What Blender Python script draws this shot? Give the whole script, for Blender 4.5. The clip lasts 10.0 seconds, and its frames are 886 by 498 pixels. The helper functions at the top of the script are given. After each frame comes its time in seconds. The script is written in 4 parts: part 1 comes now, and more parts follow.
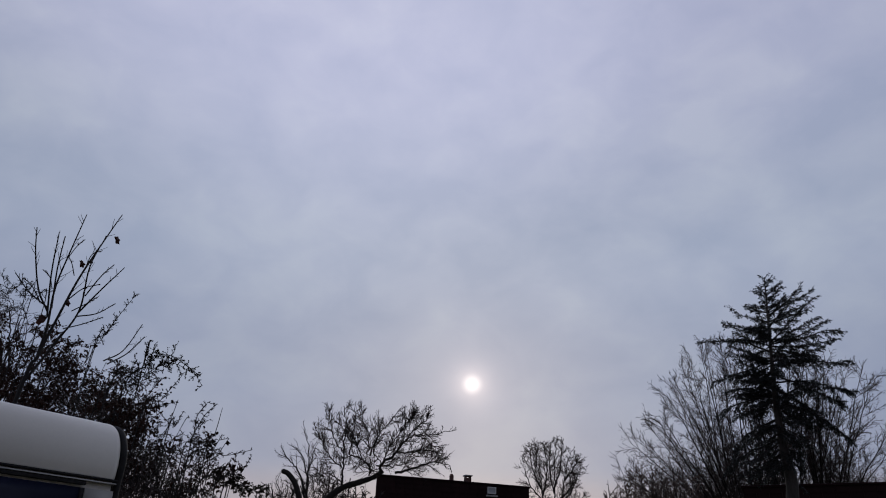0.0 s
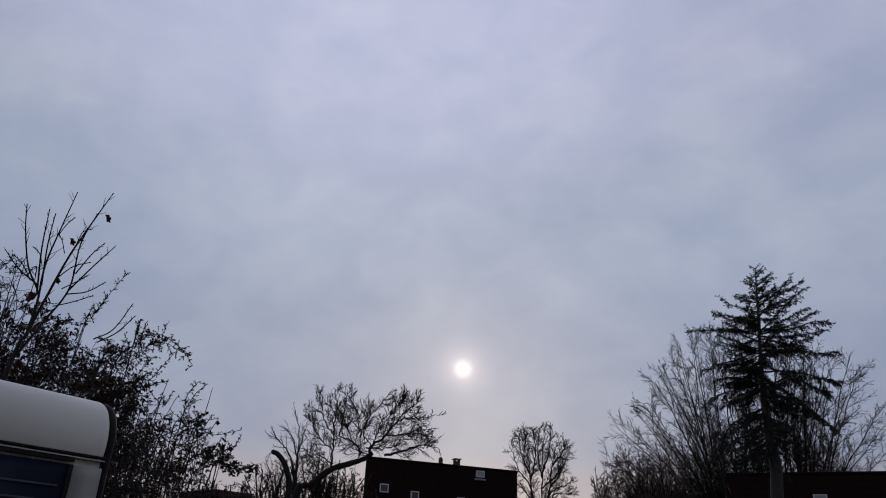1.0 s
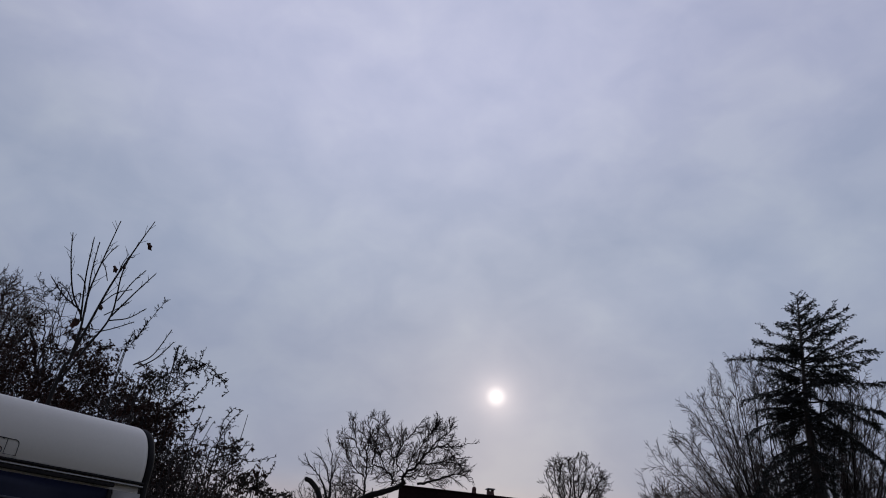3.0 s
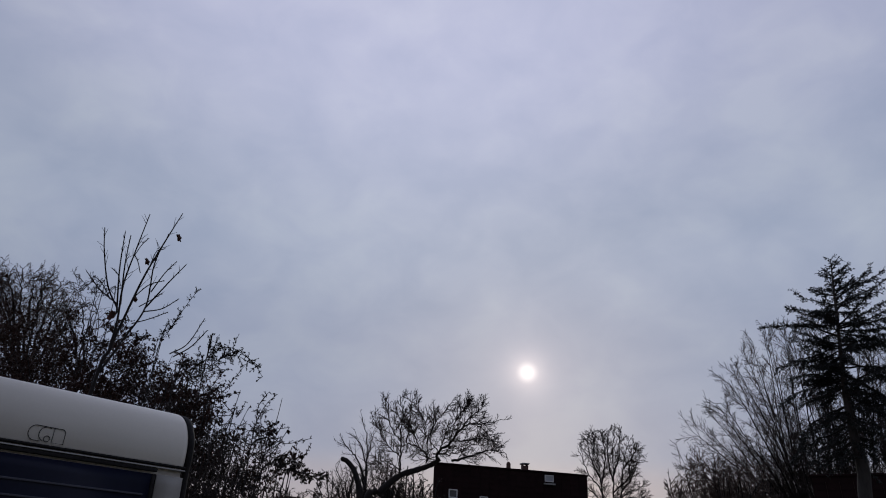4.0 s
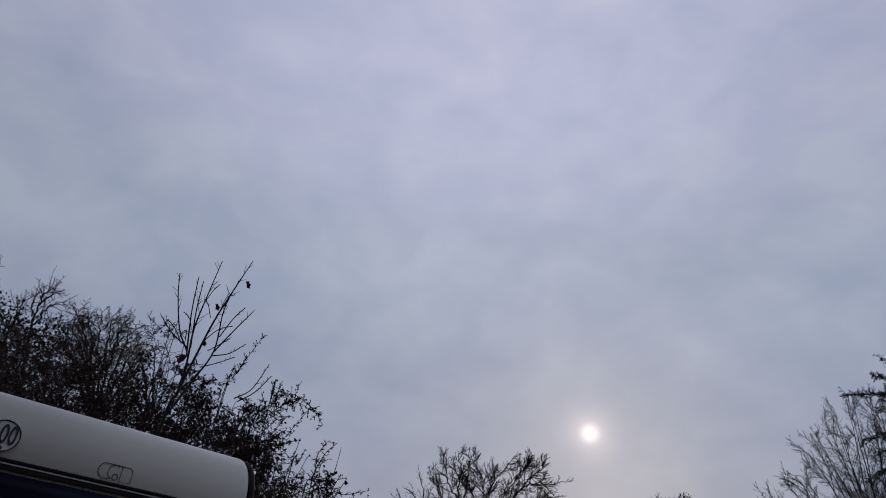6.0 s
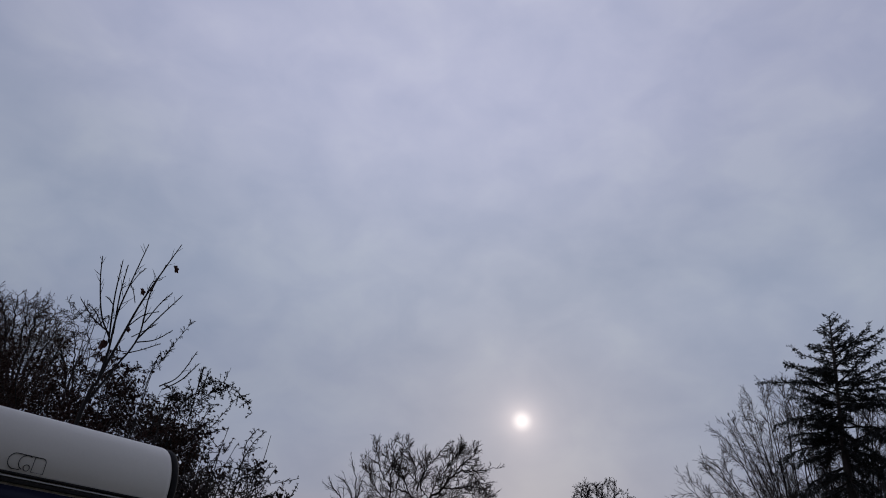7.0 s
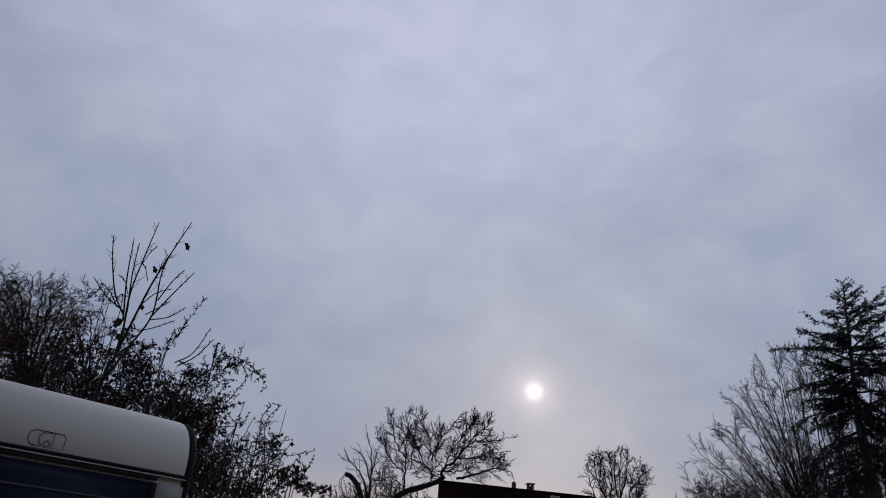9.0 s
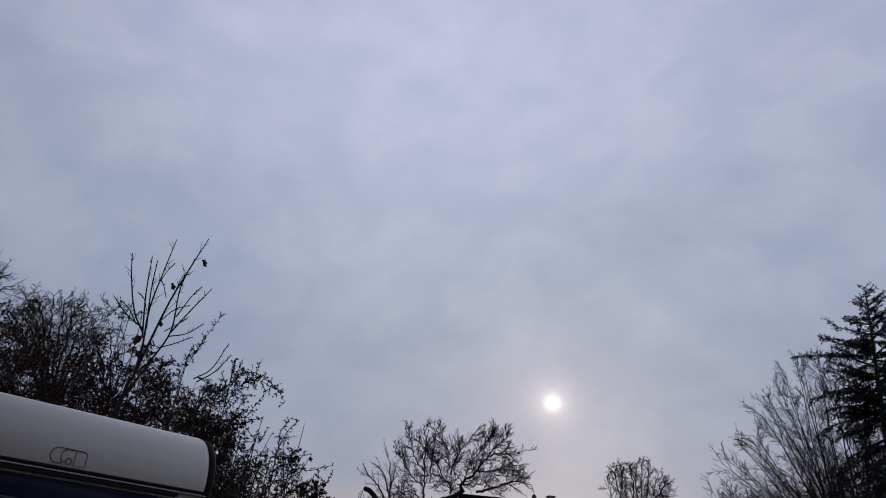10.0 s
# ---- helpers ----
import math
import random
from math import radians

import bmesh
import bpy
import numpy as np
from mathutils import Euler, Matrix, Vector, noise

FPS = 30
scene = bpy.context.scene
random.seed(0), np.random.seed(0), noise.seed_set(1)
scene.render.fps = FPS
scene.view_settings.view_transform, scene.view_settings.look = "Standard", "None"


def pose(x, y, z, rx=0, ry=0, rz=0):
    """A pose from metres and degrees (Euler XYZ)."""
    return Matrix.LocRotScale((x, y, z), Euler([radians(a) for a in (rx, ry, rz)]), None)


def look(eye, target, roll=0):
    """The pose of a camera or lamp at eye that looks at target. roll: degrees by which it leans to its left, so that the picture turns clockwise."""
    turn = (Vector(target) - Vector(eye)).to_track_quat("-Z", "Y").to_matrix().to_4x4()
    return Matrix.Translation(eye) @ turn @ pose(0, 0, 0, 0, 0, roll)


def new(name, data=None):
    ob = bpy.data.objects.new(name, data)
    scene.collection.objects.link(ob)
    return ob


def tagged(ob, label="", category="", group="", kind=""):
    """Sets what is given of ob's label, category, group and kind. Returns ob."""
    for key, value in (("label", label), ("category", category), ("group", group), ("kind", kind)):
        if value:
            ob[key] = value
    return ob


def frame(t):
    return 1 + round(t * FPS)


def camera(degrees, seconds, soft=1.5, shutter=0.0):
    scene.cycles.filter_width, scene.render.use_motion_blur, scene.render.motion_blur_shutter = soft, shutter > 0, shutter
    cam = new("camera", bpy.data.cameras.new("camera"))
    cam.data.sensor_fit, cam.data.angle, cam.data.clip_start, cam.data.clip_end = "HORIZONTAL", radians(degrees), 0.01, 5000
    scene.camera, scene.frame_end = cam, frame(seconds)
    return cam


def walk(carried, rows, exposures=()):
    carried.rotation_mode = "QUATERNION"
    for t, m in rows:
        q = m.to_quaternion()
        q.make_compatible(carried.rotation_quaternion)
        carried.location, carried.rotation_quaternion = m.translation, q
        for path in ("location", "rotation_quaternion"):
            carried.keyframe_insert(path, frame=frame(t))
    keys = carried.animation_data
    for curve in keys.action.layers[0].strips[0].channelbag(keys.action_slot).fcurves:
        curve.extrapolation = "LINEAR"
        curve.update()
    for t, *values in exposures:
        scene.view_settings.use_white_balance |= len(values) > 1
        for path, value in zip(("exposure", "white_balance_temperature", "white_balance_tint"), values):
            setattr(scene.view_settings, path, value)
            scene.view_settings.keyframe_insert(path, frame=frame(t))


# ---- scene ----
cam = camera(67.72, 10.0, soft=1.0)
walk(cam, [
    (0.0, pose(-0.006, -0.007, 1.604, 117.77, -1.83, 1.00)),
    (0.2, pose(-0.008, 0.000, 1.602, 117.66, -2.09, 1.09)),
    (0.3, pose(-0.008, 0.004, 1.601, 117.60, -2.21, 0.73)),
    (0.5, pose(-0.010, 0.011, 1.599, 117.19, -2.47, 1.80)),
    (0.7, pose(-0.006, 0.007, 1.600, 116.92, -2.48, 0.78)),
    (0.8, pose(-0.004, 0.005, 1.600, 116.99, -2.49, 0.52)),
    (1.0, pose(-0.000, 0.000, 1.600, 116.50, -2.50, -0.00)),
    (1.2, pose(0.001, -0.011, 1.606, 116.47, -2.56, -0.27)),
    (1.3, pose(0.001, -0.016, 1.609, 116.83, -2.59, -0.15)),
    (1.5, pose(0.001, -0.026, 1.615, 118.00, -2.65, 0.35)),
    (1.7, pose(-0.003, -0.015, 1.607, 119.03, -2.88, 2.31)),
    (1.8, pose(-0.006, -0.010, 1.603, 119.18, -3.00, 2.71)),
    (2.0, pose(-0.010, 0.001, 1.594, 119.05, -3.23, 1.52)),
    (2.2, pose(-0.008, -0.006, 1.601, 119.05, -3.10, 1.16)),
    (2.3, pose(-0.006, -0.009, 1.604, 118.93, -3.03, 1.24)),
    (2.5, pose(-0.004, -0.016, 1.611, 118.69, -2.91, 1.49)),
    (2.7, pose(-0.011, -0.008, 1.606, 119.14, -3.35, 1.66)),
    (3.8, pose(0.019, -0.048, 1.600, 116.53, -2.73, 5.59)),
    (4.0, pose(0.016, -0.046, 1.598, 116.65, -2.65, 5.64)),
    (4.2, pose(0.014, -0.049, 1.597, 116.70, -3.16, 6.02)),
    (4.3, pose(0.013, -0.051, 1.597, 116.79, -3.42, 6.33)),
    (4.5, pose(0.011, -0.054, 1.596, 116.92, -3.93, 7.20)),
    (4.7, pose(0.006, -0.059, 1.598, 117.38, -4.72, 8.13)),
    (4.8, pose(0.004, -0.061, 1.599, 117.29, -5.12, 8.88)),
    (5.0, pose(-0.001, -0.066, 1.601, 116.96, -5.91, 10.18)),
    (5.2, pose(-0.007, -0.072, 1.596, 116.98, -5.90, 11.11)),
    (6.3, pose(-0.001, -0.009, 1.587, 121.82, -6.06, 8.27)),
    (6.5, pose(-0.002, -0.002, 1.588, 121.47, -5.52, 6.65)),
    (6.7, pose(0.006, -0.007, 1.587, 120.89, -5.10, 5.02)),
    (6.8, pose(0.010, -0.009, 1.586, 120.93, -4.89, 4.83)),
    (7.0, pose(0.019, -0.015, 1.584, 120.47, -4.47, 4.53)),
    (7.2, pose(0.017, -0.012, 1.585, 120.67, -4.35, 5.37)),
    (7.3, pose(0.016, -0.011, 1.585, 120.74, -4.29, 5.26)),
    (7.5, pose(0.015, -0.008, 1.586, 119.63, -4.16, 5.38)),
    (7.7, pose(0.012, -0.005, 1.585, 119.70, -4.11, 5.41)),
    (7.8, pose(0.011, -0.004, 1.585, 119.70, -4.09, 5.35)),
    (8.0, pose(0.008, -0.001, 1.584, 119.29, -4.04, 5.21)),
    (8.2, pose(0.009, 0.005, 1.582, 119.05, -3.77, 4.58)),
    (8.3, pose(0.010, 0.009, 1.582, 119.06, -3.63, 4.69)),
    (8.5, pose(0.012, 0.015, 1.580, 119.09, -3.35, 4.50)),
    (8.7, pose(0.010, 0.019, 1.582, 118.65, -3.55, 4.84)),
    (8.8, pose(0.010, 0.021, 1.583, 118.39, -3.66, 5.07)),
    (9.0, pose(0.008, 0.025, 1.584, 118.08, -3.86, 5.84)),
    (9.2, pose(0.009, 0.027, 1.587, 117.77, -3.58, 6.00)),
    (9.3, pose(0.010, 0.028, 1.589, 118.03, -3.44, 6.22)),
    (9.5, pose(0.011, 0.030, 1.592, 118.57, -3.17, 7.14)),
    (9.7, pose(0.011, 0.027, 1.589, 118.62, -3.33, 7.23)),
    (9.8, pose(0.010, 0.025, 1.587, 118.91, -3.42, 7.51)),
    (10.0, pose(0.010, 0.022, 1.584, 119.02, -3.59, 7.49)),
], exposures=[(0.0, 0.0), (5.2, 0.0), (6.4, -0.14), (7.5, -0.13), (9.0, -0.03), (10.0, -0.01)])

# ---- sky and sun: a thin winter overcast with the sun's disc showing through ----
SUN_AZ, SUN_EL = radians(1.04), radians(16.25)
SUN_WAY = Vector((math.sin(SUN_AZ) * math.cos(SUN_EL), math.cos(SUN_AZ) * math.cos(SUN_EL), math.sin(SUN_EL)))


class Nodes:
    """Short hand for wiring a node tree."""

    def __init__(self, tree):
        self.tree = tree
        tree.nodes.clear()

    def add(self, kind, ins=(), **props):
        n = self.tree.nodes.new(kind)
        for k, v in props.items():
            setattr(n, k, v)
        for key, v in dict(ins).items():
            if isinstance(v, bpy.types.NodeSocket):
                self.tree.links.new(v, n.inputs[key])
            else:
                n.inputs[key].default_value = v
        return n

    def math(self, op, a, b=0.0, clamp=False):
        return self.add("ShaderNodeMath", {0: a, 1: b}, operation=op, use_clamp=clamp).outputs[0]

    def mix(self, fac, a, b, blend="MIX"):
        n = self.add("ShaderNodeMix", data_type="RGBA", blend_type=blend)
        for i, v in ((0, fac), (6, a), (7, b)):
            if isinstance(v, bpy.types.NodeSocket):
                self.tree.links.new(v, n.inputs[i])
            else:
                n.inputs[i].default_value = v
        return n.outputs[2]

    def ramp(self, fac, stops, interp="EASE"):
        n = self.add("ShaderNodeValToRGB", {0: fac})
        n.color_ramp.interpolation = interp
        els = n.color_ramp.elements
        while len(els) < len(stops):
            els.new(0.5)
        for e, (p, c) in zip(els, stops):
            e.position, e.color = p, (*c, 1)
        return n.outputs[0]

    def noise(self, vec, scale, detail=3.0, rough=0.5, distort=0.0):
        n = self.add("ShaderNodeTexNoise", {"Scale": scale, "Detail": detail, "Roughness": rough, "Distortion": distort})
        if vec is not None:
            self.tree.links.new(vec, n.inputs["Vector"])
        return n.outputs[0]


world = bpy.data.worlds.new("overcast_sky")
scene.world = world
world.use_nodes = True
w = Nodes(world.node_tree)
way = w.add("ShaderNodeTexCoord").outputs["Generated"]
parts_xyz = w.add("ShaderNodeSeparateXYZ", {0: way})
height = parts_xyz.outputs[2]
cosine = w.add("ShaderNodeVectorMath", {0: way, 1: SUN_WAY}, operation="DOT_PRODUCT").outputs["Value"]
angle = w.math("MULTIPLY", w.math("ARCCOSINE", w.math("MINIMUM", cosine, 0.9999999)), 57.29578)
# cloud tone by height above the horizon
tone = w.ramp(w.math("MAXIMUM", height, 0.0), [
    (0.0, (0.58, 0.46, 0.43)), (0.12, (0.345, 0.33, 0.40)), (0.17, (0.275, 0.31, 0.43)), (0.27, (0.305, 0.35, 0.475)),
    (0.45, (0.385, 0.44, 0.57)), (0.72, (0.45, 0.485, 0.66)), (1.0, (0.43, 0.47, 0.64))])
stretched = w.add("ShaderNodeMapping", {"Vector": way, "Scale": (1.0, 1.0, 1.5), "Location": (3.1, 1.7, 0.4)}).outputs[0]
soft = w.noise(stretched, 3.4, 4.0, 0.5, 0.5)
fine = w.noise(stretched, 10.0, 4.0, 0.5, 0.3)
cover = w.math("ADD", w.math("MULTIPLY", soft, 0.48), w.math("MULTIPLY", fine, 0.52))
shade = w.ramp(cover, [(0.37, (0.89, 0.90, 0.935)), (0.5, (1.005, 0.99, 0.995)), (0.63, (1.13, 1.10, 1.05))], "LINEAR")
cloud = w.mix(1.0, tone, shade, "MULTIPLY")
# the sky is brighter round the sun than opposite to it
side = w.math("ADD", 0.42, w.math("MULTIPLY", w.math("ADD", cosine, 1.0), 0.28))
cloud = w.mix(1.0, cloud, w.add("ShaderNodeCombineXYZ", {0: side, 1: side, 2: side}).outputs[0], "MULTIPLY")
thin = w.add("ShaderNodeVectorMath", {0: way, 1: Vector((-0.15, 0.60, 0.786))}, operation="DOT_PRODUCT").outputs["Value"]
thin = w.add("ShaderNodeMapRange", {0: thin, 1: 0.86, 2: 1.0, 3: 0.0, 4: 1.0}, interpolation_type="SMOOTHSTEP").outputs[0]
cloud = w.mix(thin, cloud, (0.115, 0.11, 0.125, 1), "ADD")
near_glow = w.math("POWER", 2.71828, w.math("MULTIPLY", angle, -0.95))
wide_glow = w.math("POWER", 2.71828, w.math("MULTIPLY", angle, -0.17))
cloud = w.mix(near_glow, cloud, (0.72, 0.58, 0.51, 1), "ADD")
cloud = w.mix(wide_glow, cloud, (0.016, 0.008, 0.004, 1), "ADD")
disc = w.add("ShaderNodeMapRange", {0: angle, 1: 0.0, 2: 1.1, 3: 1.0, 4: 0.0}, interpolation_type="SMOOTHSTEP").outputs[0]
cloud = w.mix(disc, cloud, (0.40, 0.38, 0.34, 1), "ADD")
sky = w.add("ShaderNodeTexSky", sky_type="NISHITA", sun_disc=False, sun_elevation=SUN_EL, sun_rotation=SUN_AZ).outputs[0]
clear = w.add("ShaderNodeBackground", {0: sky, 1: 0.08}).outputs[0]
veil = w.add("ShaderNodeBackground", {0: cloud, 1: 1.0}).outputs[0]
both = w.add("ShaderNodeMixShader", {0: 0.92, 1: clear, 2: veil}).outputs[0]
w.add("ShaderNodeOutputWorld", {0: both})

sun = new("sun", bpy.data.lights.new("sun", "SUN"))
sun.data.energy, sun.data.angle, sun.data.color = 0.5, radians(10), (1.0, 0.93, 0.84)
sun.matrix_world = look(SUN_WAY * 60, (0, 0, 0))

EYE = Vector((0, 0, 1.6))


def spot(az, el, far):
    """The place at a compass turn and a height angle (degrees) from the standpoint, at that distance over the ground."""
    a = radians(az)
    return Vector((far * math.sin(a), far * math.cos(a), EYE.z + far * math.tan(radians(el))))


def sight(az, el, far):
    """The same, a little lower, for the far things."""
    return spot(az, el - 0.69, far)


# ---- materials ----
def material(name, dark, light, rough=0.8, scale=6.0, bump=0.3, stretch=(1, 1, 1), metal=0.0, fine=40.0, coat=0.0, vary=0.0, gloss=0.5):
    m = bpy.data.materials.new(name)
    m.use_nodes = True
    n = Nodes(m.node_tree)
    at = n.add("ShaderNodeTexCoord").outputs["Object"]
    at = n.add("ShaderNodeMapping", {"Vector": at, "Scale": stretch}).outputs[0]
    big = n.noise(at, scale, 4.0, 0.6)
    small = n.noise(at, fine, 3.0, 0.6)
    both = n.math("ADD", n.math("MULTIPLY", big, 0.65), n.math("MULTIPLY", small, 0.35))
    col = n.ramp(both, [(0.3, dark), (0.7, light)], "LINEAR")
    if vary:
        rnd = n.add("ShaderNodeNewGeometry").outputs["Random Per Island"]
        col = n.mix(n.math("MULTIPLY", rnd, vary), col, (*[c * 0.45 for c in dark], 1))
    b = n.add("ShaderNodeBsdfPrincipled", {"Base Color": col, "Roughness": rough, "Metallic": metal, "Coat Weight": coat, "Specular IOR Level": gloss})
    if bump:
        n.tree.links.new(n.add("ShaderNodeBump", {"Height": both, "Strength": bump, "Distance": 0.01}).outputs[0], b.inputs["Normal"])
    n.add("ShaderNodeOutputMaterial", {0: b.outputs[0]})
    return m


BARK = material("dark_wet_bark", (0.008, 0.007, 0.007), (0.024, 0.019, 0.018), 0.95, 9, 0.6, (1, 1, 0.3))
TWIG = material("twig_bark", (0.016, 0.010, 0.010), (0.036, 0.024, 0.021), 0.85, 5, 0.0)
RED_TWIG = material("brown_twig_bark", (0.026, 0.015, 0.012), (0.062, 0.035, 0.028), 0.85, 5, 0.0)
PINE_BARK = material("grey_conifer_bark", (0.024, 0.021, 0.020), (0.06, 0.052, 0.048), 0.95, 6, 0.8, (1, 1, 0.25))
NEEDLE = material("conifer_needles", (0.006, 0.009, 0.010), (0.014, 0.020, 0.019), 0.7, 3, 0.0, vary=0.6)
LEAF = material("hedge_leaves", (0.011, 0.009, 0.006), (0.030, 0.024, 0.014), 0.8, 4, 0.0, vary=0.7, gloss=0.15)
BROWN_LEAF = material("brown_hedge_leaves", (0.026, 0.012, 0.009), (0.062, 0.029, 0.021), 0.8, 4, 0.0, vary=0.7, gloss=0.15)
DEAD_LEAF = material("withered_red_leaf", (0.045, 0.015, 0.012), (0.10, 0.035, 0.022), 0.7, 25, 0.2)
GRASS = material("winter_grass", (0.03, 0.035, 0.015), (0.075, 0.075, 0.035), 0.95, 1.2, 0.6, fine=25)
WHITE = material("white_caravan_paint", (0.655, 0.635, 0.57), (0.72, 0.695, 0.625), 0.34, 1.6, 0.02, fine=60, gloss=0.5)
GREY = material("pale_grey_panel", (0.29, 0.28, 0.26), (0.36, 0.35, 0.325), 0.5, 3, 0.03)
RUBBER = material("black_rubber_trim", (0.010, 0.010, 0.011), (0.022, 0.021, 0.022), 0.75, 12, 0.15, gloss=0.2)
ALU = material("aluminium_strip", (0.30, 0.30, 0.30), (0.44, 0.44, 0.44), 0.4, 15, 0.05, metal=0.8)
PANE = material("tinted_blue_acrylic", (0.006, 0.008, 0.022), (0.010, 0.013, 0.034), 0.35, 2, 0.0, gloss=0.12)
BLIND = material("dark_blue_blind", (0.010, 0.014, 0.035), (0.016, 0.022, 0.05), 0.6, 5, 0.05)
BLIND_EDGE = material("grey_blue_rail", (0.04, 0.045, 0.07), (0.065, 0.07, 0.10), 0.5, 8, 0.0)
INK = material("black_print", (0.006, 0.006, 0.007), (0.012, 0.012, 0.013), 0.5, 20, 0.0)
STICKER = material("white_sticker", (0.62, 0.62, 0.61), (0.70, 0.70, 0.69), 0.5, 20, 0.0)
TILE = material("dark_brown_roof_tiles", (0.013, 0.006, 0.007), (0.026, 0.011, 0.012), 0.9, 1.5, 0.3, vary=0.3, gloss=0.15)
WALL = material("weathered_dark_plaster", (0.05, 0.035, 0.03), (0.10, 0.07, 0.06), 0.9, 1.5, 0.3)
BRICK = material("red_brown_chimney_brick", (0.06, 0.03, 0.025), (0.12, 0.06, 0.05), 0.9, 8, 0.4)
FRAME = material("white_window_frame", (0.55, 0.55, 0.55), (0.68, 0.68, 0.68), 0.5, 5, 0.05)
CONCRETE = material("pale_concrete", (0.30, 0.29, 0.28), (0.42, 0.41, 0.40), 0.85, 6, 0.3)
# window pane with the sky's reflection put into its pale colour
PALE_REFLECTION = material("painted_sky_reflection", (0.36, 0.37, 0.40), (0.46, 0.47, 0.50), 0.6, 3, 0.05)
GLASS = material("sky_reflecting_glass", (0.05, 0.055, 0.065), (0.07, 0.075, 0.085), 0.05, 2, 0.0, metal=0.0)


# ---- builders ----
def part(name, bm, mat, parent=None, label=""):
    me = bpy.data.meshes.new(name)
    bm.to_mesh(me)
    bm.free()
    me.materials.append(mat)
    ob = new(name, me)
    ob.parent = parent
    return tagged(ob, label)


def empty(name, m, label, category, group="", kind=""):
    ob = new(name)
    ob.matrix_world = m
    return tagged(ob, label, category, group, kind)


def box(x0, x1, y0, y1, z0, z1, bevel=0.0, bm=None):
    bm = bm or bmesh.new()
    made = bmesh.ops.create_cube(bm, size=1)["verts"]
    for v in made:
        v.co = Vector((x0 + (v.co.x + 0.5) * (x1 - x0), y0 + (v.co.y + 0.5) * (y1 - y0), z0 + (v.co.z + 0.5) * (z1 - z0)))
    if bevel:
        edges = list({e for v in made for e in v.link_edges})
        bmesh.ops.bevel(bm, geom=edges, offset=bevel, segments=2, affect="EDGES", profile=0.6)
    return bm


def raw(name, verts, faces, mat, parent=None, label="", smooth=True):
    me = bpy.data.meshes.new(name)
    me.from_pydata(verts, [], faces)
    me.materials.append(mat)
    if smooth:
        me.polygons.foreach_set("use_smooth", [True] * len(me.polygons))
    ob = new(name, me)
    ob.parent = parent
    return tagged(ob, label)


def tubes(lines, sides):
    """Vertices and faces of tapering tubes along lines of (points, radii)."""
    by = {}
    for pts, rad in lines:
        if len(pts) > 1:
            by.setdefault(len(pts), []).append((pts, rad))
    verts, faces, base = [], [], 0
    turn = np.linspace(0, 2 * np.pi, sides, endpoint=False)
    for n, group in by.items():
        p = np.array([[tuple(q) for q in g[0]] for g in group])
        r = np.array([g[1] for g in group])
        k = len(group)
        t = np.gradient(p, axis=1)
        t /= np.linalg.norm(t, axis=2, keepdims=True) + 1e-12
        whole = p[:, -1] - p[:, 0]
        ref = np.where((np.abs(whole[:, 2]) > 0.6 * np.linalg.norm(whole, axis=1))[:, None], [[1.0, 0.13, 0]], [[0.1, 0.05, 1.0]])
        ref = np.repeat(ref[:, None, :], n, 1)
        u = ref - (ref * t).sum(2, keepdims=True) * t
        u /= np.linalg.norm(u, axis=2, keepdims=True) + 1e-12
        v = np.cross(t, u)
        ring = p[:, :, None] + r[:, :, None, None] * (u[:, :, None] * np.cos(turn)[:, None] + v[:, :, None] * np.sin(turn)[:, None])
        verts.append(ring.reshape(-1, 3))
        i = np.arange(k)[:, None, None] * n * sides + np.arange(n - 1)[:, None] * sides + base
        s = np.arange(sides)
        a, b = i + s, i + (s + 1) % sides
        faces.append(np.stack([a, b, b + sides, a + sides], -1).reshape(-1, 4))
        last = (np.arange(k) * n * sides + (n - 1) * sides + base)[:, None] + s
        caps = np.stack([last[:, 0], last[:, 1], last[:, 2], last[:, min(3, sides - 1)]], -1)
        faces.append(caps if sides > 3 else caps[:, [0, 1, 2, 2]])
        base += k * n * sides
    if not verts:
        return [], []
    quads = np.concatenate(faces).tolist()
    return np.concatenate(verts).tolist(), [q[:3] if q[2] == q[3] else q for q in quads]


def wood(name, lines, sides, mat, parent, label=""):
    v, f = tubes(lines, sides)
    return raw(name, v, f, mat, parent, label)


def perp(d, turn):
    a = d.orthogonal().normalized()
    return (a * math.cos(turn) + d.cross(a) * math.sin(turn)).normalized()


def shoot(rng, p, d, length, n, wander, up, inside=None):
    pts, step = [p.copy()], length / n
    for _ in range(n):
        d = (d + Vector((rng.gauss(0, 1), rng.gauss(0, 1), rng.gauss(0, 1))) * wander + Vector((0, 0, up))).normalized()
        p = p + d * step
        if inside and not inside(p):
            break
        pts.append(p.copy())
    return pts


def taper(r0, r1, n):
    return [r0 + (r1 - r0) * i / max(1, n - 1) for i in range(n)]


def along(pts, f):
    i = min(int(f * (len(pts) - 1)), len(pts) - 2)
    g = f * (len(pts) - 1) - i
    return pts[i].lerp(pts[i + 1], g), (pts[i + 1] - pts[i]).normalized()


